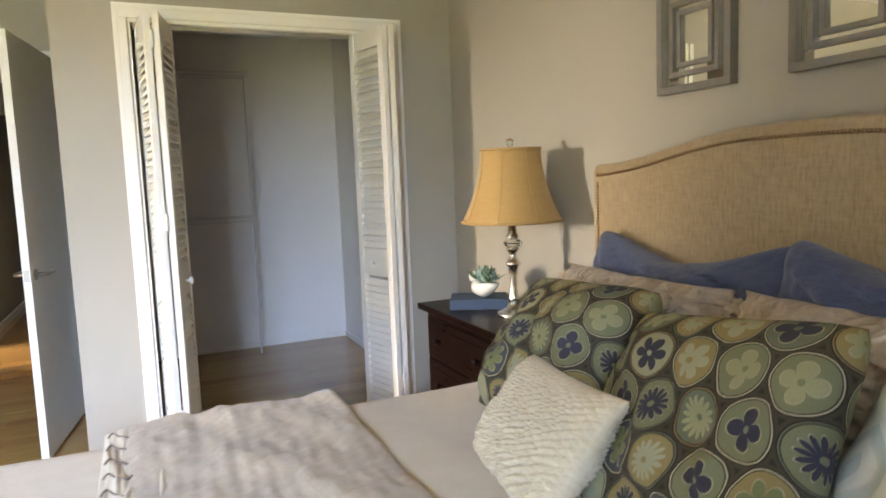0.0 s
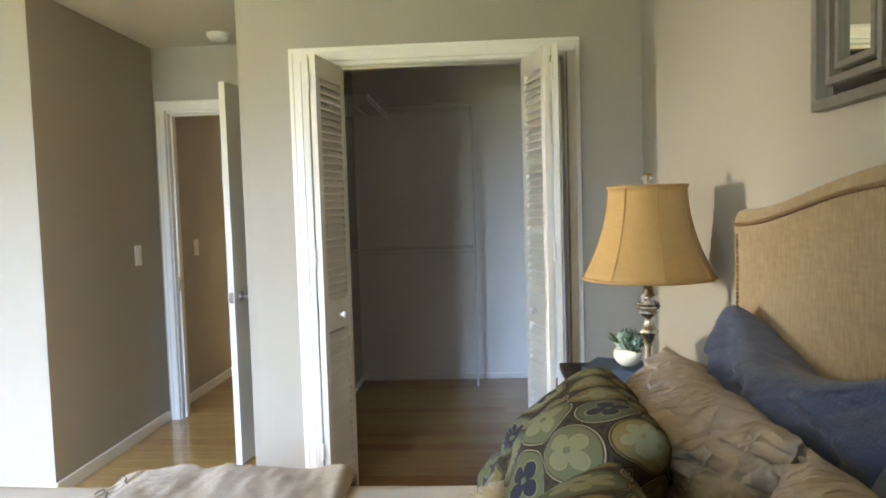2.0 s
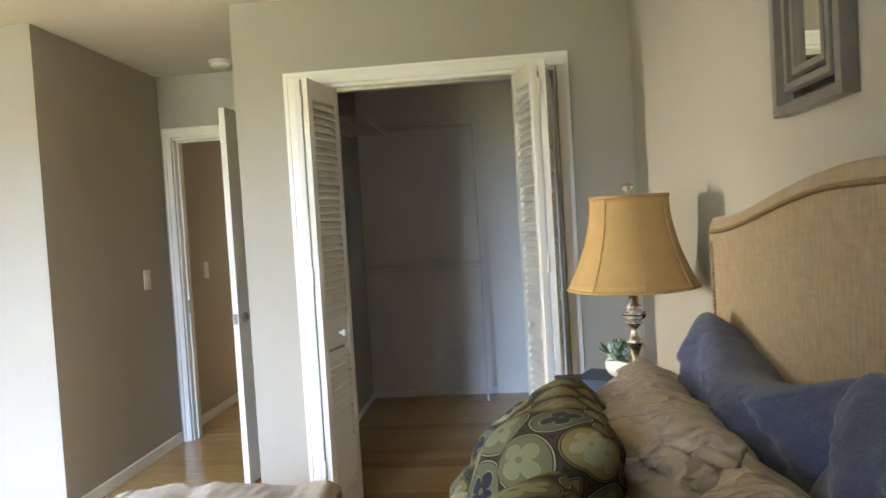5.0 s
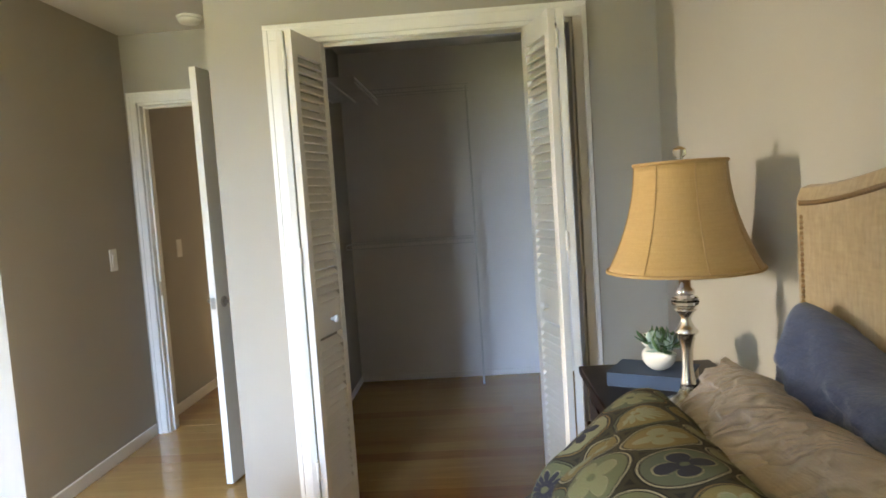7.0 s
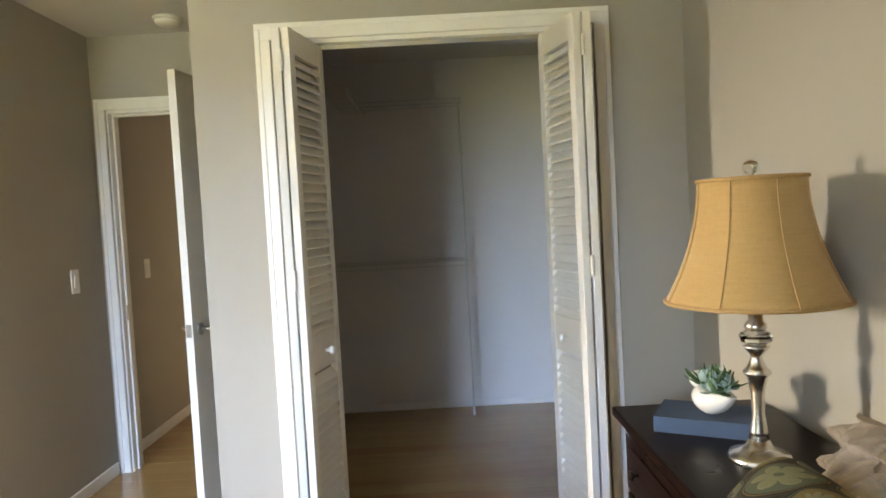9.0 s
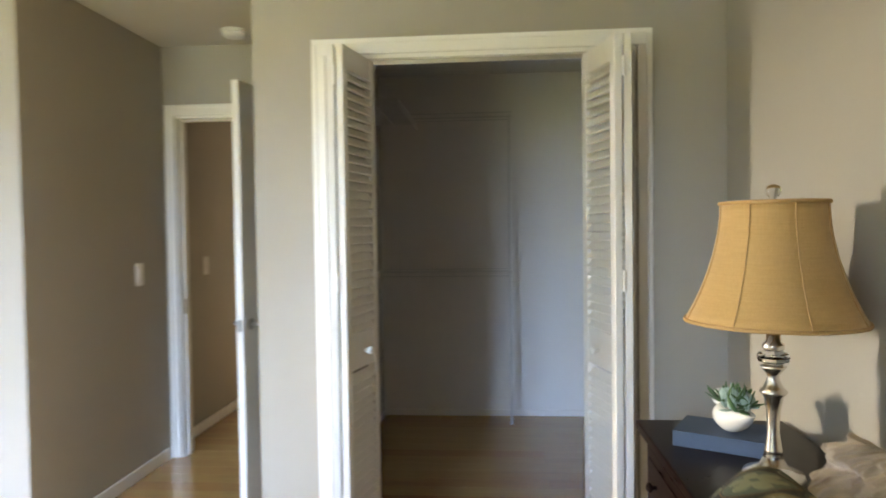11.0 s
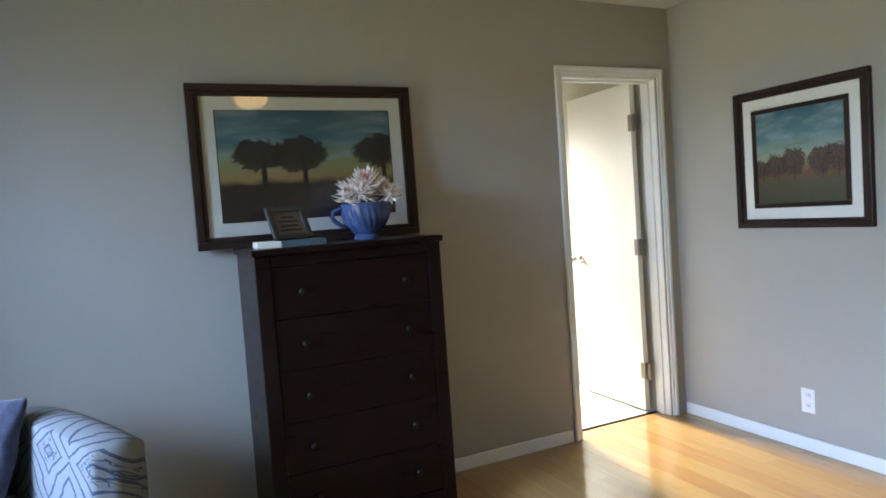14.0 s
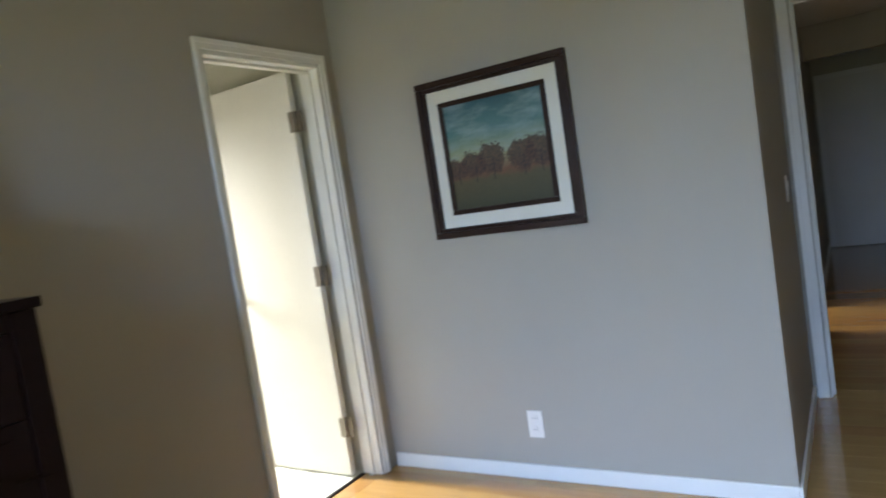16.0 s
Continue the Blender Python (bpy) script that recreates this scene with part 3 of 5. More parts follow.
def casing(name, axis, face, a0, a1, top, out, depth0, depth1, w=0.06, label="white painted door casing", stop=True):
    """Trim round an opening: two uprights and a head, each with a stepped moulding, plus the jamb lining."""
    th = thing(name, pose(0, 0, 0), label, "door frame", kind="structure")

    def bar(nm, p0, p1, low, high, d0, d1, bv=0.003):
        lo, hi = min(d0, d1), max(d0, d1)
        b = bm_box(p0, p1, lo, hi, low, high, bv) if axis == "x" else bm_box(lo, hi, p0, p1, low, high, bv)
        part(nm, b, M_WHITE, th)

    f1, f2 = face + out * 0.012, face + out * 0.019
    bar("casing_side", a0 - w, a0 - 0.006, 0, top + 0.0, face, f1)
    bar("casing_side", a1 + 0.006, a1 + w, 0, top + 0.0, face, f1)
    bar("casing_head", a0 - w, a1 + w, top, top + w, face, f1)
    bar("casing_bead", a0 - w, a0 - w + 0.02, 0, top + w - 0.021, f1, f2)
    bar("casing_bead", a1 + w - 0.02, a1 + w, 0, top + w - 0.021, f1, f2)
    bar("casing_bead", a0 - w, a1 + w, top + w - 0.02, top + w, f1, f2)
    bar("jamb", a0 - 0.006, a0 + 0.008, 0, top, depth0, depth1)
    bar("jamb", a1 - 0.008, a1 + 0.006, 0, top, depth0, depth1)
    bar("jamb", a0 + 0.008, a1 - 0.008, top - 0.018, top + 0.001, depth0, depth1)
    if stop:
        m = (depth0 + depth1) / 2
        bar("door_stop", a0 + 0.008, a0 + 0.019, 0, top - 0.018, m - 0.016, m + 0.016)
        bar("door_stop", a1 - 0.019, a1 - 0.008, 0, top - 0.018, m - 0.016, m + 0.016)
        bar("door_stop", a0 + 0.019, a1 - 0.019, top - 0.03, top - 0.018, m - 0.016, m + 0.016)
    return th


casing("trim_closet", "x", 0.0, -1.711, -0.510, 2.04, -1, 0.0, 0.11, stop=False, label="white painted closet door casing")
casing("trim_entry", "x", 1.205, -2.935, -2.088, 2.04, -1, 1.205, 1.325)
casing("trim_bath", "y", XW, -0.800, -0.120, 2.04, 1, -4.985, XW, w=0.043)
casing("trim_hall_room", "y", -3.05, 2.61, 3.37, 2.04, 1, -3.17, -3.05)

# ---- bedroom window ----
win = thing("window_1", pose(-3.30, YS - 0.06, 0.55), "wide white framed bedroom window", "window", kind="structure")
for a, b, c, d in ((-1.0, 1.0, 0.0, 0.06), (-1.0, 1.0, 1.49, 1.55), (-1.0, -0.94, 0.06, 1.49), (0.94, 1.0, 0.06, 1.49), (-0.03, 0.03, 0.06, 1.49)):
    part("window_frame", bm_box(a, b, -0.03, 0.03, c, d, 0.004), M_WHITE, win)
for a in (-0.94, 0.03):
    pane = part("pane", bm_box(a, a + 0.91, -0.003, 0.003, 0.06, 1.49), M_GLASS, win)
    pane.visible_shadow = False
part("window_sill", bm_box(-1.06, 1.06, 0.03, 0.11, -0.04, 0.0, 0.006), M_WHITE, win)
win = thing("window_2", pose(-7.36, -0.55, 0.95), "small white framed bathroom window", "window", kind="structure")
for a, b, c, d in ((-0.4, 0.4, 0.0, 0.05), (-0.4, 0.4, 1.05, 1.10), (-0.4, -0.35, 0.05, 1.05), (0.35, 0.4, 0.05, 1.05)):
    part("window_frame", bm_box(-0.03, 0.03, a, b, c, d, 0.004), M_WHITE, win)
pane = part("pane", bm_box(-0.003, 0.003, -0.35, 0.35, 0.05, 1.05), M_GLASS, win)
pane.visible_shadow = False


# ---- soft things ----
def bm_cushion(w, h, t, n=26, pinch=0.07, ears=0.0, wrinkle=0.012, seed=0, power=2.6, quilt=0.0, cells=16, gather=0.0, soft_corner=0.0):
    """A stuffed cushion in the xz plane, thickness along y, with drawn-in sides and uneven filling; one uv set."""
    bm = bmesh.new()
    uv = bm.loops.layers.uv.new("uv")
    grid = {}
    steps = [0.45 * (2 * i / n - 1) + 0.55 * math.sin(math.pi / 2 * (2 * i / n - 1)) for i in range(n + 1)]

    def arc(size):
        """Length along the bulged profile at each step."""
        total, out = 0.0, [0.0]
        rise = [0.75 * t / 2 * max(0.0, 1 - abs(u) ** power) ** 0.5 for u in steps]
        for i in range(n):
            total += math.hypot((steps[i + 1] - steps[i]) * size / 2, rise[i + 1] - rise[i])
            out.append(total)
        return out

    arc_u, arc_v = arc(w), arc(h)
    for side in (-1, 1):
        for i in range(n + 1):
            for j in range(n + 1):
                u, v = steps[i], steps[j]
                edge = i in (0, n) or j in (0, n)
                if edge and side == 1:
                    grid[side, i, j] = grid[-1, i, j]
                    continue
                full = max(0.0, (1 - abs(u) ** power)) ** 0.5 * max(0.0, (1 - abs(v) ** power)) ** 0.5
                x = w / 2 * u * (1 - pinch * (1 - v * v) * abs(u))
                z = h / 2 * v * (1 - pinch * (1 - u * u) * abs(v))
                if ears and v > 0:
                    z -= ears * (1 - u * u) ** 1.5 * v * v
                x *= 1 - soft_corner * (u * v) ** 6
                z *= 1 - soft_corner * (u * v) ** 6
                q = Vector((u * 1.7 + seed * 3.1, v * 1.7, side * 0.6))
                bulge = t / 2 * full * (1 + 0.25 * noise.noise(q))
                crease = wrinkle * full * noise.noise(Vector((u * 5 + seed, v * 3.5, side * 2.0)))
                crease += wrinkle * 0.6 * (0.3 + full) * math.sin(9 * u + 4 * noise.noise(Vector((u * 2, v * 2, seed))) + 6 * v)
                if gather:
                    fan = math.sin(30 * v + 5 * noise.noise(Vector((u * 2.5, v * 4, seed)))) * (abs(u) ** 1.5) * (0.25 + full)
                    crease += gather * fan + gather * 0.8 * noise.noise(Vector((u * 4 + 9 * seed, v * 11 + u * 5, side)))
                if quilt:
                    jig = 1.3 * noise.noise(Vector((u * 5, v * 5, seed)))
                    crease += quilt * side * full * abs(math.sin(cells * (u + v) + jig)) * abs(math.sin(cells * (u - v) - jig))
                grid[side, i, j] = bm.verts.new((x, side * bulge + crease, z + 0.4 * crease))
    for side in (-1, 1):
        for i in range(n):
            for j in range(n):
                ids = [(i, j), (i + 1, j), (i + 1, j + 1), (i, j + 1)]
                vs = [grid[side, a, b] for a, b in ids]
                if side == 1:
                    vs, ids = vs[::-1], ids[::-1]
                f = bm.faces.new(vs)
                for loop, (a, b) in zip(f.loops, ids):
                    loop[uv].uv = (arc_u[a] / 0.5, arc_v[b] / 0.5)
    return bm


def edge_loop(w, h, pinch, ears=0.0, n=20):
    pts = []
    for k in range(4 * n):
        s, f = divmod(k, n)
        f = 2 * f / n - 1
        u, v = ((f, -1), (1, f), (-f, 1), (-1, -f))[s]
        x, z = w / 2 * u * (1 - pinch * (1 - v * v) * abs(u)), h / 2 * v * (1 - pinch * (1 - u * u) * abs(v))
        if ears and v > 0:
            z -= ears * (1 - u * u) ** 1.5 * v * v
        pts.append((x, 0, z))
    return pts + pts[:1]


def pillow(name, m, label, category, material, w, h, t, group="", piping=None, **more):
    th = thing(name, m, label, category, group)
    part("cover", bm_cushion(w, h, t, **more), material, th, smooth=True)
    if piping:
        part("piping", bm_tube(edge_loop(w, h, more.get("pinch", 0.07), more.get("ears", 0.0)), 0.0045, 6), piping, th, smooth=True)
    return th


# ---- bed ----
BED_Y0, BED_Y1, BED_X0, BED_X1, BED_Z = -2.90, -1.43, -2.24, -0.27, 0.675
bed = thing("bed", pose(0, 0, 0), "queen bed with a tan burlap headboard and ivory coverlet", "bed")


def head_top(y):
    s = abs(y + 2.145) / 0.78
    s = min(1.0, s)
    k = 0.5 + 0.5 * math.cos(math.pi * min(1.0, max(0.0, (s - 0.12) / 0.88)))
    return 1.322 + 0.080 * k


bm = bmesh.new()
N = 48
rows = []
for i in range(N + 1):
    y = -2.925 + 1.561 * i / N
    top = head_top(y)
    rows.append([bm.verts.new(p) for p in ((-0.272, y, 0.25), (-0.278, y, top - 0.03), (-0.268, y, top - 0.006), (-0.25, y, top), (-0.20, y, top), (-0.185, y, top - 0.012), (-0.183, y, 0.25))])
for a, b in zip(rows, rows[1:]):
    for j in range(6):
        bm.faces.new((a[j], a[j + 1], b[j + 1], b[j]))
bm.faces.new(rows[0])
bm.faces.new(rows[-1][::-1])
bmesh.ops.recalc_face_normals(bm, faces=bm.faces[:])
headboard = part("headboard", bm, M_LINEN, bed, "tan woven burlap headboard with a curved top")
nail = None
for i in range(160):
    y = -2.905 + 1.521 * i / 159
    at = pose(-0.279, y, head_top(y) - 0.037)
    if nail is None:
        nail = part("nailhead", bm_lathe([(0.0054, 0.0), (0.0048, -0.003), (0.0024, -0.0055)], 8, axis="X"), M_BRASS, headboard, at=at)
    else:
        share("nailhead", nail, headboard, at)
for y in (-1.384, -2.905):
    for i in range(68):
        share("nailhead", nail, headboard, pose(-0.277, y, 0.52 + 0.0110 * i))
part("box_spring", bm_box(-2.20, -0.285, -2.88, -1.45, 0.17, 0.40, 0.03), M_COVER, bed)
part("mattress", bm_box(-2.21, -0.283, -2.885, -1.445, 0.40, 0.645, 0.05, seg=4), M_COVER, bed)
for x in (-2.1, -0.4):
    for y in (-2.8, -1.53):
        part("leg", bm_box(x - 0.03, x + 0.03, y - 0.03, y + 0.03, 0, 0.17, 0.004), M_DARK, bed)
# coverlet: one draped sheet with rounded edges and folds
bm = bmesh.new()
cols = []
for i in range(57):
    x = BED_X1 + (BED_X0 - 0.01 - BED_X1) * min(1, i / 50)
    dropx = max(0, i - 50) / 6
    col = []
    for j in range(61):
        s = (j / 60 - 0.5) * 2
        flat = 0.80
        if abs(s) <= flat:
            y, d = s / flat * 0.745, 0.0
        else:
            y, d = math.copysign(0.745, s), (abs(s) - flat) / (1 - flat)
        z = BED_Z - 0.03 * max(0, (abs(s) - 0.66) / 0.14) ** 2 * (abs(s) <= flat) - (0.03 + 0.40 * d if abs(s) > flat else 0)
        if dropx:
            z = min(z, BED_Z - 0.03 - 0.42 * dropx)
        q = noise.noise(Vector((x * 2.2, y * 2.2, 0.3)))
        q2 = noise.noise(Vector((x * 7, y * 7, z * 3)))
        off = 0.012 * d * math.sin(x * 16 + q * 4) + 0.012 * dropx * math.sin(y * 15 + q * 4)
        col.append(bm.verts.new((x - (0.02 * min(1, dropx * 3)) - 0.02 * dropx + (off if dropx else 0), -2.165 + y + math.copysign(0.02 * min(1, d * 3) + off, s), z + 0.010 * q + 0.004 * q2)))
    cols.append(col)
for a, b in zip(cols, cols[1:]):
    for j in range(60):
        bm.faces.new((a[j], a[j + 1], b[j + 1], b[j]))
coverlet = part("coverlet", bm, M_COVER, bed, "ivory cotton coverlet draped to the sides", smooth=True)
mod = coverlet.modifiers.new("thickness", "SOLIDIFY")
mod.thickness, mod.offset = 0.012, -1.0


def folded_cloth(name, x0, x1, y0, y1, z, thick, hang, material, label, category, seed):
    """A folded blanket lying across the bed, hanging over its far side, with soft folds."""
    th = thing(name, pose((x0 + x1) / 2, (y0 + y1) / 2, z), label, category)
    cx, cy = (x0 + x1) / 2, (y0 + y1) / 2
    bm = bmesh.new()
    nx, ny = 60, 130
    lay_top, lay_low = [], []
    for i in range(nx + 1):
        u = 2 * i / nx - 1
        a, b = [], []
        for j in range(ny + 1):
            t = j / ny
            run = (y1 - y0) + hang
            s = t * run
            if s < y1 - y0:
                y, dz = y0 + s, 0.0
            else:
                k = s - (y1 - y0)
                y, dz = y1 + 0.03 * min(1, k / 0.05), -max(0.0, k - 0.02)
            q = noise.noise(Vector((u * 1.5 + seed, t * 3, 0))) + 0.5 * noise.noise(Vector((u * 4 + seed, t * 9, 2)))
            q3 = noise.noise(Vector((u * 9 + seed, t * 26, 1)))
            fold = 0.013 * q + 0.006 * math.sin(26 * t + 5 * u + 3 * q) + 0.006 * q3
            rim = (1 - abs(u) ** 8) ** 0.5
            near = min(1.0, t * 12)
            x = (x1 - x0) / 2 * u * (1 + 0.02 * q)
            if dz < 0:
                a.append(bm.verts.new((x, y - cy + thick * rim + fold, dz + 0.01)))
                b.append(bm.verts.new((x, y - cy, dz + 0.0)))
            else:
                a.append(bm.verts.new((x, y - cy, thick * rim * (0.5 + 0.5 * near) + fold * rim)))
                b.append(bm.verts.new((x, y - cy, -0.004)))
        lay_top.append(a)
        lay_low.append(b)
    for i in range(nx):
        for j in range(ny):
            bm.faces.new((lay_top[i][j], lay_top[i + 1][j], lay_top[i + 1][j + 1], lay_top[i][j + 1]))
            bm.faces.new((lay_low[i][j + 1], lay_low[i + 1][j + 1], lay_low[i + 1][j], lay_low[i][j]))
    for j in range(ny):
        bm.faces.new((lay_low[0][j], lay_top[0][j], lay_top[0][j + 1], lay_low[0][j + 1]))
        bm.faces.new((lay_top[nx][j], lay_low[nx][j], lay_low[nx][j + 1], lay_top[nx][j + 1]))
    for i in range(nx):
        bm.faces.new((lay_top[i][0], lay_low[i][0], lay_low[i + 1][0], lay_top[i + 1][0]))
        bm.faces.new((lay_low[i][ny], lay_top[i][ny], lay_top[i + 1][ny], lay_low[i + 1][ny]))
    part("cloth", bm, material, th, smooth=True)
    return th


throw = folded_cloth("throw_blanket", -1.80, -1.25, -2.80, -1.455, BED_Z + 0.010, 0.022, 0.34, M_THROW, "folded taupe throw blanket laid across the bed", "blanket", 3.0)
runner = folded_cloth("bed_scarf", -1.845, -1.70, -2.80, -1.46, BED_Z + 0.004, 0.014, 0.30, M_COVER, "pale scarf with grey loop stitching under the throw", "blanket", 8.0)
for k in range(13):
    y = 0.62 - 0.085 * k
    pts = [(-0.062 + 0.055 * (i / 12), y + 0.022 * math.sin(2 * math.pi * i / 12), 0.0215 + 0.004 * math.sin(i)) for i in range(13)]
    part("stitch", bm_tube(pts, 0.0022, 5), M_YARN, runner, "grey loop stitching")

# pillows, from the headboard outwards; each leans back on the one behind
pillow("blue_pillow", pose(-0.375, -1.845, 0.875, 0, 0, -90) @ pose(0, 0, 0, -12), "quilted denim-blue pillow sham leaning on the headboard", "pillow", M_NAVY, 0.78, 0.51, 0.21, "blue pillow shams", pinch=0.04, ears=0.085, wrinkle=0.018, seed=1, quilt=0.007, n=80, soft_corner=0.10)
pillow("blue_pillow", pose(-0.385, -2.545, 0.885, 0, 0, -90) @ pose(0, 0, 0, -12), "quilted denim-blue pillow sham leaning on the headboard", "pillow", M_NAVY, 0.74, 0.53, 0.21, "blue pillow shams", pinch=0.04, ears=0.085, wrinkle=0.018, seed=5, quilt=0.007, n=80, soft_corner=0.10)
cream_a = pillow("cream_pillow", pose(-0.545, -1.84, 0.848, 0, 0, -90) @ pose(0, 0, 0, -20), "rumpled cream satin pillow with a gathered edge", "pillow", M_CREAM, 0.64, 0.35, 0.25, "cream pillows", pinch=0.05, power=2.6, wrinkle=0.018, seed=2, n=100, gather=0.014)
cream_b = pillow("cream_pillow", pose(-0.555, -2.52, 0.850, 0, 0, -90) @ pose(0, 0, 0, -20), "rumpled cream satin pillow with a gathered edge", "pillow", M_CREAM, 0.64, 0.36, 0.25, "cream pillows", pinch=0.05, power=2.6, wrinkle=0.018, seed=6, n=100, gather=0.014)

def ruffle(parent, x, h, depth, seed):
    """A gathered frill along one end of a pillow."""
    bm = bmesh.new()
    prev = None
    for i in range(61):
        t = i / 60
        z = h * (t - 0.5)
        row = []
        for j in range(6):
            f = j / 5
            q = noise.noise(Vector((t * 7 + seed, f * 2, 0)))
            wave = (0.25 + f) * (0.020 * math.sin(38 * t + seed + 3 * q) + 0.014 * q)
            row.append(bm.verts.new((x + math.copysign(depth * f * (0.7 + 0.5 * q), x), wave, z * (1 + 0.05 * f) + 0.01 * q * f)))
        if prev:
            for j in range(5):
                bm.faces.new((prev[j], prev[j + 1], row[j + 1], row[j]))
        prev = row
    ob = part("ruffle", bm, M_CREAM, parent, "gathered cream frill", smooth=True)
    m = ob.modifiers.new("thickness", "SOLIDIFY")
    m.thickness = 0.003


for cushion, sgn in ((cream_a, 1), (cream_b, -1), (cream_a, -1), (cream_b, 1)):
    ruffle(cushion, sgn * 0.305, 0.30, 0.055, 2.0 + sgn)
pillow("medallion_cushion", pose(-0.770, -1.87, 0.825, 0, 0, -93) @ pose(0, 0, 0, -33, -4), "square cushion printed with green and navy flower discs", "cushion", M_PRINT, 0.53, 0.44, 0.24, "medallion cushions", soft_corner=0.05, pinch=0.05, power=3.0, n=36, wrinkle=0.010, seed=3)
pillow("medallion_cushion", pose(-0.872, -2.43, 0.834, 0, 0, -96) @ pose(0, 0, 0, -30, -8), "square cushion printed with green and navy flower discs", "cushion", M_PRINT, 0.54, 0.46, 0.18, "medallion cushions", soft_corner=0.05, pinch=0.05, power=3.0, n=36, wrinkle=0.010, seed=4)
pillow("lattice_cushion", pose(-0.835, -2.835, 0.835, 0, 0, -108) @ pose(0, 0, 0, -28), "pale blue cushion with a white lattice pattern", "cushion", M_GEO, 0.44, 0.44, 0.15, seed=9)
knit = pillow("knit_cushion", pose(-1.00, -2.125, 0.765, 0, 0, -100) @ pose(0, 0, 0, -38, -3), "small ivory cushion with a puffed woven front", "cushion", M_KNIT, 0.44, 0.28, 0.12, seed=7, wrinkle=0.006, n=130, quilt=0.022, cells=24, power=3.0)
# ---- nightstand with lamp, book and planter ----
NZ = 0.745
stand = thing("nightstand", pose(-0.40, -0.90, 0), "dark espresso wooden nightstand with drawers", "nightstand")
part("top", bm_box(-0.225, 0.215, -0.375, 0.375, NZ - 0.028, NZ, 0.007, seg=3), M_DARK, stand)
part("body", bm_box(-0.19, 0.205, -0.34, 0.34, 0.09, NZ - 0.028, 0.004), M_DARK, stand)
part("base_moulding", bm_box(-0.205, 0.21, -0.355, 0.355, 0.05, 0.10, 0.008), M_DARK, stand)
for x in (-0.17, 0.17):
    for y in (-0.31, 0.31):
        part("foot", bm_lathe([(0.018, 0.0), (0.028, 0.02), (0.025, 0.05)], 16, origin=(x, y, 0)), M_DARK, stand, smooth=True)
for k, (z0, z1) in enumerate(((0.52, 0.69), (0.32, 0.505), (0.12, 0.305))):
    drawer = part("drawer", bm_box(-0.203, -0.188, -0.315, 0.315, z0, z1, 0.005), M_DARK, stand)
    part("drawer_panel", bm_box(-0.208, -0.202, -0.285, 0.285, z0 + 0.03, z1 - 0.03, 0.003), M_DARK, drawer)
    for y in (-0.18, 0.18):
        part("knob", bm_lathe([(0.006, 0.0), (0.006, -0.012), (0.015, -0.018), (0.014, -0.026), (0.006, -0.030)], 16, axis="X", origin=(-0.206, y, (z0 + z1) / 2)), M_DARK, drawer, smooth=True)

LX, LY = -0.405, -1.01
lamp = thing("table_lamp", pose(LX, LY, NZ), "turned nickel table lamp with a gold bell shade", "table lamp")
part("base", bm_lathe([(0.068, 0.0), (0.070, 0.006), (0.066, 0.016), (0.048, 0.022), (0.030, 0.034), (0.022, 0.05)], 40), M_NICKEL, lamp, smooth=True)
part("stem", bm_lathe([(0.022, 0.05), (0.020, 0.07), (0.014, 0.11), (0.0155, 0.16), (0.022, 0.195), (0.030, 0.203), (0.031, 0.208), (0.022, 0.217), (0.013, 0.236), (0.013, 0.246), (0.026, 0.262), (0.029, 0.266), (0.020, 0.270)], 40), M_NICKEL, lamp, smooth=True)
part("crystal", bm_lathe([(0.018, 0.270), (0.034, 0.279), (0.037, 0.287), (0.034, 0.296), (0.018, 0.304)], 10), M_CRYSTAL, lamp, "faceted clear crystal collar")
part("neck", bm_lathe([(0.020, 0.304), (0.024, 0.308), (0.024, 0.318), (0.016, 0.326), (0.014, 0.375)], 32), M_NICKEL, lamp, smooth=True)
part("harp_rod", bm_lathe([(0.004, 0.375), (0.004, 0.655)], 8), M_NICKEL, lamp)
bm = bmesh.new()
PAN, SUB, UP = 8, 5, 14
shade_rows = []
for j in range(UP + 1):
    t = j / UP
    z = 0.374 + 0.276 * t
    r = 0.198 - 0.080 * (1 - (1 - t) ** 1.9)
    ring = []
    for k in range(PAN):
        a0, a1 = 2 * math.pi * k / PAN, 2 * math.pi * (k + 1) / PAN
        p0, p1 = Vector((math.cos(a0), math.sin(a0))), Vector((math.cos(a1), math.sin(a1)))
        for i in range(SUB):
            f = i / SUB
            p = p0.lerp(p1, f)
            ring.append(bm.verts.new((p.x * r * (1 + 0.066 * math.sin(math.pi * f)), p.y * r * (1 + 0.066 * math.sin(math.pi * f)), z)))
    shade_rows.append(ring)
for a, b in zip(shade_rows, shade_rows[1:]):
    for i in range(len(a)):
        j = (i + 1) % len(a)
        bm.faces.new((a[i], a[j], b[j], b[i]))
shade = part("shade", bm, M_SHADE, lamp, "gold silk bell shade in eight panels", smooth=True)
mod = shade.modifiers.new("thickness", "SOLIDIFY")
mod.thickness = 0.003
for k in range(PAN):
    a = 2 * math.pi * k / PAN
    pts = []
    for j in range(UP + 1):
        t = j / UP
        r = 0.199 - 0.080 * (1 - (1 - t) ** 1.9)
        pts.append((r * math.cos(a), r * math.sin(a), 0.374 + 0.276 * t))
    part("seam", bm_tube(pts, 0.0016, 5), M_SHADE_TRIM, shade)
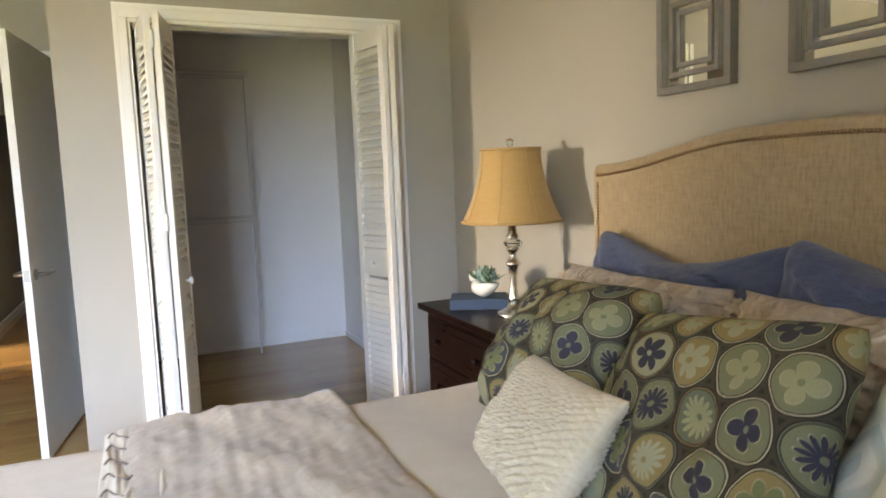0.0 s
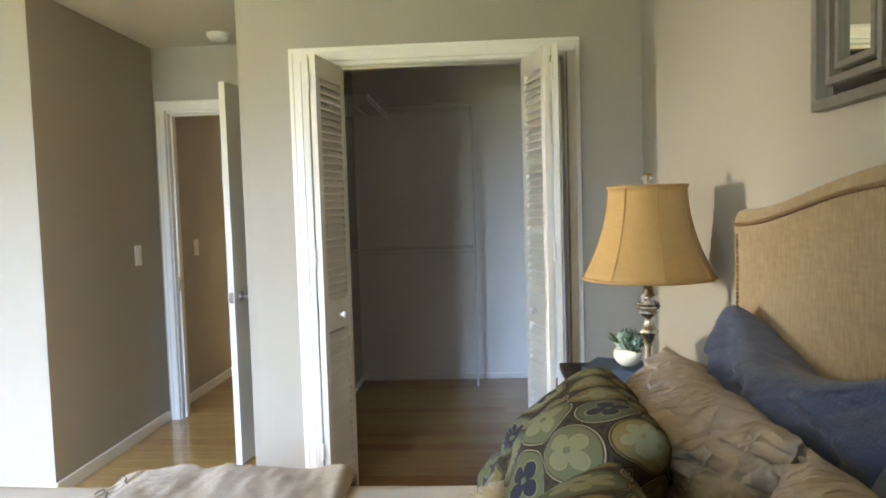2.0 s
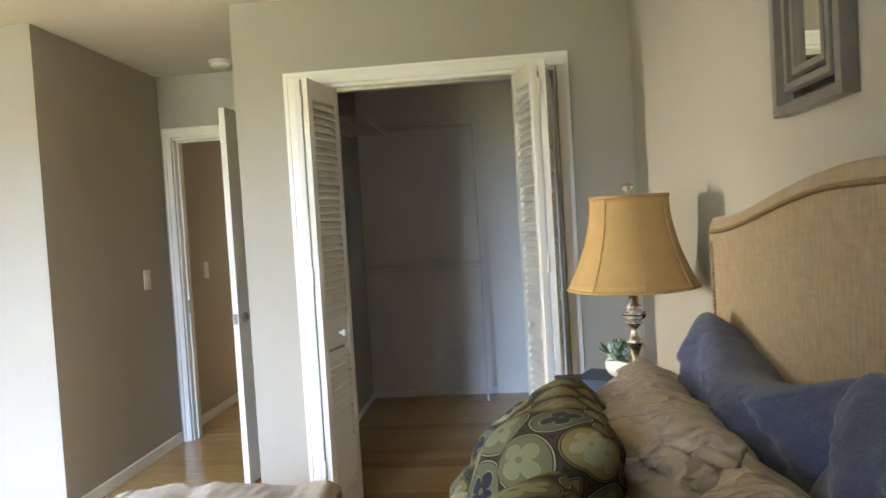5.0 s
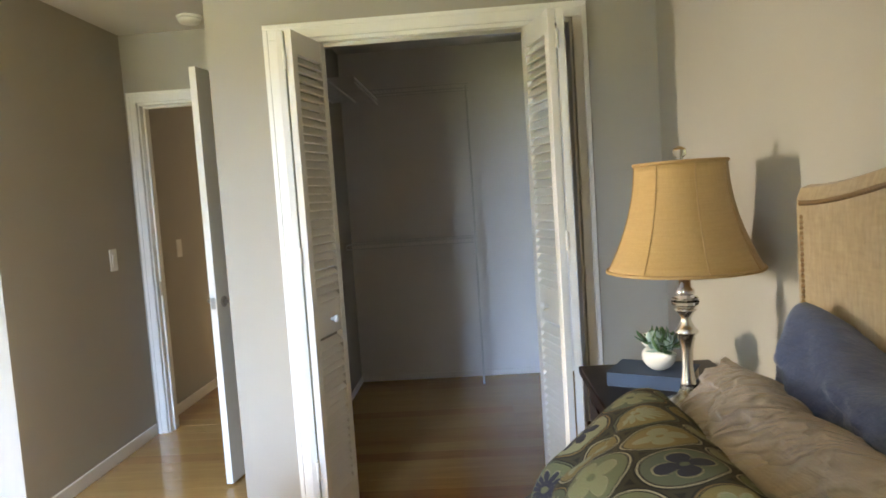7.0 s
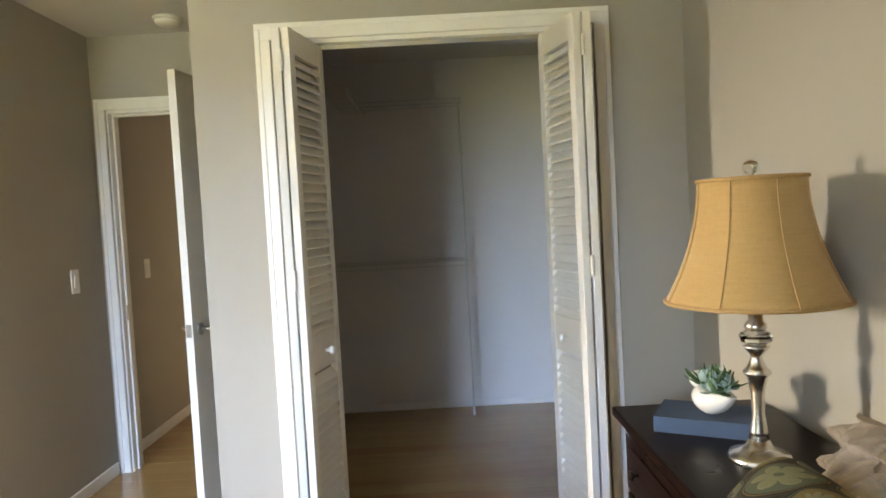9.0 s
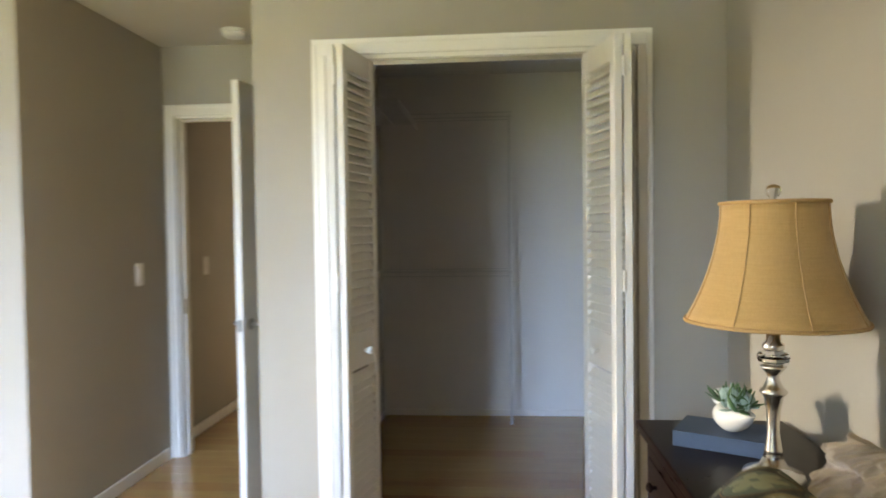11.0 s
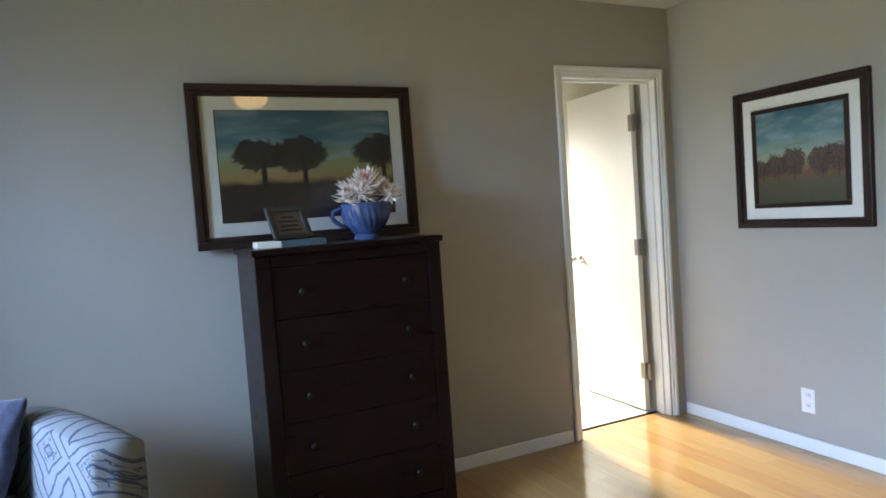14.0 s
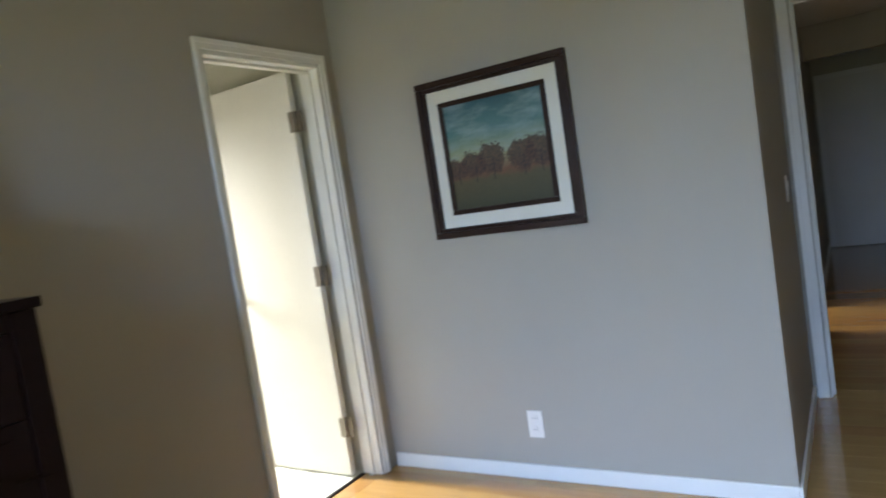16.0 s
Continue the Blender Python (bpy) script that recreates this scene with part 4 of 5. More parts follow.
for rr, z in ((0.198, 0.374), (0.118, 0.650)):
    pts = []
    for k in range(PAN * SUB + 1):
        f, kk = (k % SUB) / SUB, k // SUB
        a0, a1 = 2 * math.pi * kk / PAN, 2 * math.pi * (kk + 1) / PAN
        p = Vector((math.cos(a0), math.sin(a0))).lerp(Vector((math.cos(a1), math.sin(a1))), f) * rr * (1 + 0.066 * math.sin(math.pi * f))
        pts.append((p.x, p.y, z))
    part("trim", bm_tube(pts, 0.0048, 6), M_SHADE_TRIM, shade, smooth=True)
part("finial", bm_lathe([(0.006, 0.650), (0.010, 0.655), (0.006, 0.660), (0.015, 0.669), (0.0175, 0.678), (0.014, 0.688), (0.004, 0.693)], 20), M_CRYSTAL, lamp, "small clear glass ball finial", smooth=True)


def book(m, w, d, h, cover, label, group=""):
    th = thing("book", m, label, "book", group)
    part("back_cover", bm_box(-w / 2, w / 2, -d / 2, d / 2, 0, 0.004, 0.001), cover, th)
    part("front_cover", bm_box(-w / 2, w / 2, -d / 2, d / 2, h - 0.004, h, 0.001), cover, th)
    part("spine", bm_box(-w / 2 - 0.002, -w / 2 + 0.003, -d / 2, d / 2, 0, h, 0.0015), cover, th)
    part("page_block", bm_box(-w / 2 + 0.003, w / 2 - 0.006, -d / 2 + 0.005, d / 2 - 0.005, 0.004, h - 0.004), M_PAGES, th)
    return th


book(pose(-0.43, -0.755, NZ, 0, 0, 62), 0.17, 0.24, 0.042, M_BOOK, "closed slate-blue cloth book on the nightstand")
BZ = NZ + 0.042
bird = thing("bird_planter", pose(-0.42, -0.79, BZ, 0, 0, 100) @ Matrix.Scale(1.2, 4), "white ceramic bird planter with small succulents", "planter")
bm = bmesh.new()
bmesh.ops.create_uvsphere(bm, u_segments=24, v_segments=16, radius=1.0)
for v in bm.verts:
    x, y, z = v.co
    tail = max(0, -x)
    v.co = Vector((x * 0.062 - 0.02 * tail * tail, y * 0.038 * (1 - 0.45 * tail), 0.034 + z * 0.033 * (1 - 0.3 * tail) + 0.03 * tail * tail))
    if v.co.z > 0.058:
        v.co.z = 0.058 - 0.3 * (v.co.z - 0.058)
    v.co.z = max(0.0, v.co.z)
part("bowl", bm, M_CERAMIC, bird, smooth=True)
bm = bmesh.new()
bmesh.ops.create_uvsphere(bm, u_segments=16, v_segments=12, radius=0.020)
for v in bm.verts:
    v.co = Vector((v.co.x + 0.060 + 0.5 * max(0, v.co.x - 0.008), v.co.y * 0.9, v.co.z + 0.066))
part("head", bm, M_CERAMIC, bird, smooth=True)
rng2 = random.Random(11)


def bm_leaf(length, width, curl=0.3):
    bm = bmesh.new()
    pts = []
    for i in range(7):
        t = i / 6
        wd = width * math.sin(math.pi * min(1, t * 0.92 + 0.06)) / 2
        pts.append([bm.verts.new((t * length, s * wd, curl * length * t * t + abs(s) * 0.12 * wd)) for s in (-1, 0, 1)])
    for a, b in zip(pts, pts[1:]):
        for j in range(2):
            bm.faces.new((a[j], a[j + 1], b[j + 1], b[j]))
    r = bmesh.ops.extrude_face_region(bm, geom=bm.faces[:])
    for v in r["geom"]:
        if isinstance(v, bmesh.types.BMVert):
            v.co.z += 0.0016
    bmesh.ops.recalc_face_normals(bm, faces=bm.faces[:])
    return bm


leafs = [None, None]
for k in range(110):
    kind = 0 if k % 5 < 3 else 1
    cx, cy = rng2.uniform(-0.045, 0.03), rng2.uniform(-0.022, 0.022)
    at = pose(cx, cy, 0.052 + rng2.uniform(0, 0.026), 0, -rng2.uniform(-15, 75), rng2.uniform(0, 360))
    if leafs[kind] is None:
        leafs[kind] = part("leaf", bm_leaf((0.030, 0.040)[kind], (0.016, 0.020)[kind]), (M_SUCC, M_LEAF)[kind], bird, smooth=True, at=at)
    else:
        share("leaf", leafs[kind], bird, at)


# ---- wall mirrors over the bed ----
def wall_mirror(y0, y1, z0, z1):
    w, h = y1 - y0, z1 - z0
    th = thing("wall_mirror", pose(XE, (y0 + y1) / 2, (z0 + z1) / 2), "rectangular wall mirror in a stepped pewter frame", "mirror", "mirrors over the bed")

    def ring(nm, a, b, d0, d1, material):
        ao, bo = w / 2 - a, h / 2 - a
        ai, bi = w / 2 - b, h / 2 - b
        for p, q, r, s in ((-ao, ao, bi, bo), (-ao, ao, -bo, -bi), (-ao, -ai, -bi, bi), (ai, ao, -bi, bi)):
            part(nm, bm_box(-d1, -d0, p, q, r, s, 0.002), material, th)

    ring("frame", 0.0, 0.022, 0.0, 0.032, M_PEWTER)
    ring("mirror_strip", 0.022, 0.048, 0.002, 0.014, M_MIRROR)
    ring("inner_frame", 0.048, 0.063, 0.002, 0.026, M_PEWTER)
    ring("mirror_strip", 0.063, 0.076, 0.002, 0.012, M_MIRROR)
    ring("inner_frame", 0.076, 0.090, 0.002, 0.022, M_PEWTER)
    part("glass", bm_box(-0.010, -0.003, -w / 2 + 0.090, w / 2 - 0.090, -h / 2 + 0.090, h / 2 - 0.090), M_MIRROR, th, "clear mirror glass")


wall_mirror(-1.880, -1.590, 1.527, 1.848)
wall_mirror(-2.370, -2.062, 1.527, 1.848)

# ---- closet: louvred folding doors and wire shelves ----
PW, PT, PH = 0.295, 0.028, 2.0
SLATS = [0.16 + 0.0335 * i for i in range(19)] + [0.955 + 0.0335 * i for i in range(29)]


def louver_panel(parent, m, slat, knob, tilt):
    bm = bm_box(0, 0.042, -PT / 2, PT / 2, 0, PH, 0.003)
    bm_box(PW - 0.042, PW, -PT / 2, PT / 2, 0, PH, 0.003, bm=bm)
    for z0, z1 in ((0, 0.14), (0.80, 0.935), (1.915, PH)):
        bm_box(0.042, PW - 0.042, -PT / 2 + 0.003, PT / 2 - 0.003, z0, z1, bm=bm)
    pan = part("panel", bm, M_LOUVER, parent, at=m)
    for z in SLATS:
        at = pose(0.042, 0, z, tilt)
        if slat[0] is None:
            slat[0] = part("slat", bm_box(0, PW - 0.084, -0.0205, 0.0205, -0.0045, 0.0045, 0.002, seg=1), M_LOUVER, pan, at=at)
        else:
            share("slat", slat[0], pan, at)
    if knob:
        x, side = knob
        part("knob", bm_lathe([(0.007, 0.0), (0.007, 0.012), (0.015, 0.018), (0.016, 0.026), (0.010, 0.032)], 18, axis="Y", origin=(0, 0, 0)), M_PLASTIC, pan, "round white knob", smooth=True, at=pose(x, side * PT / 2, 0.862, 0, 0, 0 if side > 0 else 180))
    return pan


slat = [None]


def run(p, q):
    return math.degrees(math.atan2(q[1] - p[1], q[0] - p[0]))


for name, pivot, fold, guide, side in (("bifold_left", (-1.676, 0.055), (-1.642, -0.237), (-1.545, 0.045), -1), ("bifold_right", (-0.545, 0.055), (-0.586, -0.237), (-0.695, 0.045), 1)):
    th = thing("bifold_door", pose(0, 0, 0.02), "white louvred bifold closet door folded open", "closet door", "bifold closet doors")
    louver_panel(th, pose(pivot[0], pivot[1], 0, 0, 0, run(pivot, fold)), slat, None, -52 * side)
    f2 = (fold[0] - side * 0.033, fold[1])
    louver_panel(th, pose(f2[0], f2[1], 0, 0, 0, run(f2, guide)), slat, (0.155, side), -52 * side)
    for z in (0.25, 1.10, 1.85):
        part("hinge", bm_lathe([(0.006, z), (0.006, z + 0.07)], 10, origin=((fold[0] + f2[0]) / 2, fold[1] - 0.012, 0)), M_WHITE, th)
tagged(part("closet_track", bm_box(-1.693, -0.528, 0.035, 0.075, 1.994 + 0.012, 2.022), M_DULL), "metal sliding track at the head of the closet", "track", kind="structure")


def wire_shelf(x0, x1, y0, y1, z, label):
    th = thing("wire_shelf", pose(0, 0, 0), label, "shelf", "closet wire shelves")
    along_x = (x1 - x0) > (y1 - y0)
    if along_x:
        for y, zz in ((y0, z), (y0, z - 0.03), (y1, z), ((y0 + y1) / 2, z - 0.003)):
            part("rod", bm_tube([(x0, y, zz), (x1, y, zz)], 0.0046, 6), M_WIRE, th)
        n = int((x1 - x0) / 0.026)
        wire = part("wire", bm_tube([(0, y0, z - 0.03), (0, y0, z + 0.002), (0, y1, z + 0.002)], 0.0016, 4), M_WIRE, th, at=pose(x0, 0, 0))
        for i in range(1, n + 1):
            share("wire", wire, th, pose(x0 + 0.026 * i, 0, 0))
    else:
        for x, zz in ((x1, z), (x1, z - 0.03), (x0, z), ((x0 + x1) / 2, z - 0.003)):
            part("rod", bm_tube([(x, y0, zz), (x, y1, zz)], 0.0046, 6), M_WIRE, th)
        n = int((y1 - y0) / 0.026)
        wire = part("wire", bm_tube([(x1, 0, z - 0.03), (x1, 0, z + 0.002), (x0, 0, z + 0.002)], 0.0016, 4), M_WIRE, th, at=pose(0, y0, 0))
        for i in range(1, n + 1):
            share("wire", wire, th, pose(0, y0 + 0.026 * i, 0))
    return th


wire_shelf(-1.86, -0.94, 1.85, 2.155, 1.06, "white coated wire shelf low on the closet wall")
wire_shelf(-1.86, -0.94, 1.85, 2.155, 2.12, "white coated wire shelf high on the closet wall")
wire_shelf(-1.875, -1.57, 0.95, 1.84, 2.05, "white coated wire shelf along the closet side wall")
tagged(part("shelf_pole", bm_tube([(-0.955, 1.94, 0.0), (-0.955, 1.94, 2.12)], 0.0075, 12), M_WIRE), "white metal pole propping the closet shelves", "pole")


# ---- doors ----
def hinge(parent, x, y, z, m):
    h = part("hinge", bm_lathe([(0.0065, -0.045), (0.0065, 0.045)], 12), m, parent, "satin nickel butt hinge", smooth=False, at=pose(x, y, z))
    part("hinge_leaf", bm_box(-0.032, 0.032, -0.0015, 0.0015, -0.045, 0.045, 0.001), m, h)


ED_L, ED_T = 0.838, 0.035
entry = thing("door_1", pose(-2.094, 1.185, 0.012, 0, 0, 261.6), "open flat white entry door with nickel lever handles", "door", kind="structure")
part("leaf", bm_box(0.0, ED_L, -ED_T, 0.0, 0.0, 2.03, 0.002), M_DOOR, entry)
for sgn, y0 in ((1, 0.0), (-1, -ED_T)):
    x = ED_L - 0.065
    rose = part("rose", bm_lathe([(0.028, 0.0), (0.028, 0.006), (0.022, 0.010)], 24, axis="Y"), M_LEVER, entry, "round nickel rose", smooth=True, at=pose(x, y0, 0.90, 0, 0, 0 if sgn > 0 else 180))
    part("lever", bm_tube([(0, 0.008, 0), (0, 0.045, 0), (-sgn * 0.012, 0.052, 0), (-sgn * 0.115, 0.052, 0)], 0.0095, 10), M_LEVER, rose, "straight nickel lever", smooth=True)
part("latch_plate", bm_box(ED_L - 0.001, ED_L + 0.0015, -0.030, -0.005, 0.872, 0.928, 0.0005), M_LEVER, entry)
for z in (0.22, 1.0, 1.80):
    hinge(entry, 0.0, 0.004, z, M_DULL)
tagged(part("strike_plate", bm_box(-2.918, -2.9155, 1.225, 1.25, 0.86, 0.95, 0.001), M_DULL), "nickel strike plate on the door jamb", "plate", kind="structure")

BD_L = 0.655
bdoor = thing("door_2", pose(-5.006, -0.160, 0.012, 0, 0, 178.2), "open flat white bathroom door with a round knob", "door", kind="structure")
part("leaf", bm_box(0.0, BD_L, 0.0, 0.035, 0.0, 2.025, 0.002), M_DOOR, bdoor)
for z in (0.25, 1.02, 1.78):
    h = part("hinge", bm_lathe([(0.008, -0.05), (0.008, 0.05)], 12), M_HINGE, bdoor, "satin nickel butt hinge", at=pose(-0.012, 0.020, z))
    part("hinge_leaf", bm_box(-0.036, 0.0, -0.002, 0.002, -0.05, 0.05, 0.001), M_HINGE, h)
    part("hinge_leaf", bm_box(0.0, 0.036, 0.014, 0.018, -0.05, 0.05, 0.001), M_HINGE, h)
part("knob", bm_lathe([(0.026, 0.0), (0.026, 0.005), (0.010, 0.012), (0.010, 0.030), (0.024, 0.042), (0.027, 0.052), (0.020, 0.062), (0.008, 0.066)], 24, axis="Y"), M_NICKEL, bdoor, "round nickel door knob", smooth=True, at=pose(BD_L - 0.06, 0.035, 0.93))
hdoor = thing("door_3", pose(-3.175, 3.355, 0.012, 0, 0, 176), "open white door of the room across the hall", "door", kind="structure")
part("leaf", bm_box(0.0, 0.72, 0.0, 0.035, 0.0, 2.025, 0.002), M_DOOR, hdoor)
for z in (0.25, 1.80):
    part("hinge", bm_lathe([(0.008, z - 0.05), (0.008, z + 0.05)], 12, origin=(-0.008, 0.02, 0)), M_HINGE, hdoor, "satin nickel butt hinge")
fdoor = thing("door_4", pose(-2.52, 6.798, 0.01), "closed white door at the end of the hall", "door", kind="structure")
part("leaf", bm_box(-0.45, 0.45, -0.03, 0.0, 0.0, 2.03, 0.004), M_DOOR, fdoor)
for a, b, c, d in ((-0.51, -0.45, 0, 2.09), (0.45, 0.51, 0, 2.09), (-0.45, 0.45, 2.03, 2.09)):
    part("casing", bm_box(a, b, -0.02, 0.0, c, d, 0.003), M_WHITE, fdoor)


# ---- switches, outlet, smoke detector, ceiling light ----
def switch_plate(m, label):
    th = thing("light_switch", m, label, "light switch", "light switches")
    part("plate", bm_box(0.0, 0.006, -0.036, 0.036, -0.062, 0.062, 0.003), M_PLASTIC, th)
    part("rocker", bm_box(0.006, 0.011, -0.017, 0.017, -0.034, 0.034, 0.002), M_PLASTIC, th, at=pose(0, 0, 0, 0, 3))


switch_plate(pose(-3.013, 0.90, 1.12), "white rocker light switch on the alcove wall")
switch_plate(pose(-3.05, 1.83, 1.12), "white rocker light switch on the hall wall")
outlet = thing("wall_outlet", pose(-4.045, 0.0, 0.257), "white duplex wall outlet above the baseboard", "outlet")
part("plate", bm_box(-0.037, 0.037, -0.006, 0.0, -0.062, 0.062, 0.003), M_PLASTIC, outlet)
for z in (-0.027, 0.027):
    face = part("socket", bm_lathe([(0.017, 0.0), (0.016, 0.003)], 20, axis="Y"), M_PLASTIC, outlet, at=pose(0, -0.006, z, 0, 0, 180))
    for x in (-0.006, 0.006):
        part("slot", bm_box(x - 0.0012, x + 0.0012, 0.0028, 0.0036, -0.002, 0.007), M_SLOT, face)
smoke = thing("smoke_detector", pose(-2.46, 0.94, H), "round white smoke detector on the ceiling", "smoke detector")
part("base", bm_lathe([(0.068, 0.0), (0.070, -0.012)], 32), M_PLASTIC, smoke, smooth=False)
part("cover", bm_lathe([(0.060, -0.012), (0.060, -0.026), (0.050, -0.038), (0.020, -0.042)], 32), M_PLASTIC, smoke, smooth=True)
dome = thing("ceiling_light", pose(-2.42, -2.03, H), "lit frosted glass dome light on the ceiling", "ceiling light")
part("canopy", bm_lathe([(0.14, 0.0), (0.14, -0.02), (0.13, -0.025)], 40), M_NICKEL, dome)
bm = bm_lathe([(0.130 * math.cos(a), -0.03 - 0.075 * math.sin(a)) for a in [math.radians(6 * i) for i in range(15)]], 40)
glassdome = part("diffuser", bm, M_DOME, dome, "warm glowing frosted glass bowl", smooth=True)
glassdome.visible_shadow = False
part("knob", bm_lathe([(0.012, -0.103), (0.012, -0.11), (0.005, -0.12)], 16), M_NICKEL, dome)


# ---- framed landscapes ----
def framed_picture(m, w, h, border, mat_w, paint, label, inner=False):
    """Frame in the xz plane, front towards -y; back of the frame at y = 0."""
    th = thing("framed_picture", m, label, "picture")
    for nm, a, b, d0, d1 in (("frame", 0.0, border * 0.62, 0.0, 0.030), ("frame_lip", border * 0.62, border, 0.0, 0.022)):
        ao, bo, ai, bi = w / 2 - a, h / 2 - a, w / 2 - b, h / 2 - b
        for p, q, r, s in ((-ao, ao, bi, bo), (-ao, ao, -bo, -bi), (-ao, -ai, -bi, bi), (ai, ao, -bi, bi)):
            part(nm, bm_box(p, q, -d1, -d0, r, s, 0.004), M_FRAME, th)
    ai, bi = w / 2 - border, h / 2 - border
    part("mat_board", bm_box(-ai, ai, -0.010, -0.004, -bi, bi), M_MATBOARD, th, "cream mat board")
    pw, ph = ai - mat_w, bi - mat_w
    bm = bmesh.new()
    uv = bm.loops.layers.uv.new("uv")
    f = bm.faces.new([bm.verts.new((x, -0.0125, z)) for x, z in ((-pw, -ph), (pw, -ph), (pw, ph), (-pw, ph))])
    for loop, c in zip(f.loops, ((0, 0), (1, 0), (1, 1), (0, 1))):
        loop[uv].uv = c
    part("painting", bm, paint, th, "painted trees under a clouded teal sky")
    if inner:
        e = 0.022
        for p, q, r, s in ((-pw - e, pw + e, ph, ph + e), (-pw - e, pw + e, -ph - e, -ph), (-pw - e, -pw, -ph, ph), (pw, pw + e, -ph, ph)):
            part("inner_frame", bm_box(p, q, -0.020, -0.008, r, s, 0.003), M_FRAME, th)
    else:
        part("bevel_line", bm_box(-pw - 0.004, pw + 0.004, -0.0118, -0.0102, -ph - 0.004, ph + 0.004), M_FRAME, th)
        part("glazing", bm_box(-ai, ai, -0.0185, -0.0170, -bi, bi), M_PICGLASS, th, "clear picture glass").visible_shadow = False
    return th


framed_picture(pose(-4.038, 0.0, 1.487), 0.722, 0.712, 0.046, 0.078, M_PAINT_B, "dark framed painting of trees with a wide cream mat", inner=True)
framed_picture(pose(-4.838, -2.241, 1.588, 0, 0, 90) @ pose(0, 0, 0, -1.0), 1.018, 0.706, 0.052, 0.062, M_PAINT_A, "large dark framed landscape print leaning on the wall")

# ---- chest of drawers and what stands on it ----
CH = 1.235
chest = thing("chest_of_drawers", pose(-4.63, -2.205, 0), "tall espresso chest with five drawers", "chest of drawers")
part("top", bm_box(-0.215, 0.232, -0.40, 0.40, CH - 0.026, CH, 0.006, seg=3), M_DARK, chest)
part("side_panel", bm_box(-0.205, 0.205, -0.388, -0.362, 0.0, CH - 0.026, 0.003), M_DARK, chest)
part("side_panel", bm_box(-0.205, 0.205, 0.362, 0.388, 0.0, CH - 0.026, 0.003), M_DARK, chest)
part("back_panel", bm_box(-0.205, -0.19, -0.362, 0.362, 0.06, CH - 0.026), M_DARK, chest)
for y0, y1 in ((-0.388, -0.330), (0.330, 0.388)):
    part("stile", bm_box(0.205, 0.219, y0, y1, 0.0, CH - 0.026, 0.003), M_DARK, chest)
part("head_rail", bm_box(0.18, 0.217, -0.33, 0.33, 1.165, CH - 0.026, 0.002), M_DARK, chest)
part("plinth", bm_box(0.18, 0.217, -0.33, 0.33, 0.06, 0.135, 0.002), M_DARK, chest)
part("carcass", bm_box(-0.19, 0.195, -0.362, 0.362, 0.06, 1.165), M_DARK, chest)
for k in range(5):
    zc = 1.060 - 0.2045 * k
    d = part("drawer", bm_box(0.195, 0.213, -0.3285, 0.3285, zc - 0.1012, zc + 0.1012, 0.002), M_DARK, chest)
    for y in (-0.220, 0.215):
        part("knob", bm_lathe([(0.006, 0.0), (0.006, 0.010), (0.014, 0.016), (0.015, 0.023), (0.008, 0.029)], 18, axis="X", origin=(0.213, y, zc)), M_KNOB, d, "small dark metal knob", smooth=True)
chest_book = book(pose(-4.57, -2.42, CH, 0, 0, 176), 0.17, 0.27, 0.024, M_BOOK2, "closed teal-grey book with a pale paper band on the chest")
part("paper_band", bm_box(-0.0885, 0.0865, 0.045, 0.137, 0.0005, 0.0252, 0.001), M_PAGES, chest_book, "pale paper band round the cover")
photo = thing("tabletop_frame", pose(-4.60, -2.395, CH + 0.022, 0, 0, 108) @ pose(0, 0, 0.001, -27), "small silver-grey tabletop frame with a printed card", "photo frame")
for p, q, r, s in ((-0.09, 0.09, 0.0, 0.022), (-0.09, 0.09, 0.128, 0.150), (-0.09, -0.066, 0.022, 0.128), (0.066, 0.09, 0.022, 0.128)):
    part("frame", bm_box(p, q, -0.018, 0.0, r, s, 0.003), M_GREYFRAME, photo)
part("card", bm_box(-0.066, 0.066, -0.008, -0.004, 0.022, 0.128), M_CARD, photo, "tan card with lines of print")
for k, (a, b) in enumerate(((-0.03, 0.03), (-0.045, 0.045), (-0.04, 0.04), (-0.05, 0.05))):
    part("print_line", bm_box(a, b, -0.0092, -0.0085, 0.100 - 0.02 * k, 0.106 - 0.02 * k), M_DARK, photo)
part("strut", bm_box(-0.02, 0.02, 0.0, 0.004, 0.0, 0.11), M_GREYFRAME, photo, at=pose(0, 0.002, 0, -24))

jug = thing("flower_jug", pose(-4.625, -2.065, CH) @ Matrix.Scale(1.1, 4), "blue glazed ribbed jug filled with cream mums", "jug")
prof = [(0.052, 0.0), (0.053, 0.010), (0.046, 0.020), (0.060, 0.034), (0.079, 0.056), (0.091, 0.082), (0.096, 0.105), (0.097, 0.125), (0.100, 0.145), (0.094, 0.143), (0.086, 0.10), (0.03, 0.04)]
dense = []
for (r0, z0), (r1, z1) in zip(prof[:9], prof[1:9]):
    dense += [(r0 + (r1 - r0) * k / 4, z0 + (z1 - z0) * k / 4) for k in range(4)]
bm = bm_lathe(dense + prof[8:], 120)
for v in bm.verts:
    a = math.atan2(v.co.y, v.co.x)
    rib = 1 + 0.06 * (abs(math.cos(11 * a + 26 * v.co.z)) - 0.5) * max(0.0, min(1, (v.co.z - 0.02) * 20, (0.138 - v.co.z) * 25))
    v.co.x, v.co.y = v.co.x * rib, v.co.y * rib
    if v.co.z > 0.10:
        spout = max(0.0, math.cos(a - math.pi / 2)) ** 6
        v.co.y += 0.035 * spout * (v.co.z - 0.10) / 0.045
        v.co.z += 0.015 * spout
part("body", bm, M_BLUEWARE, jug, smooth=True)
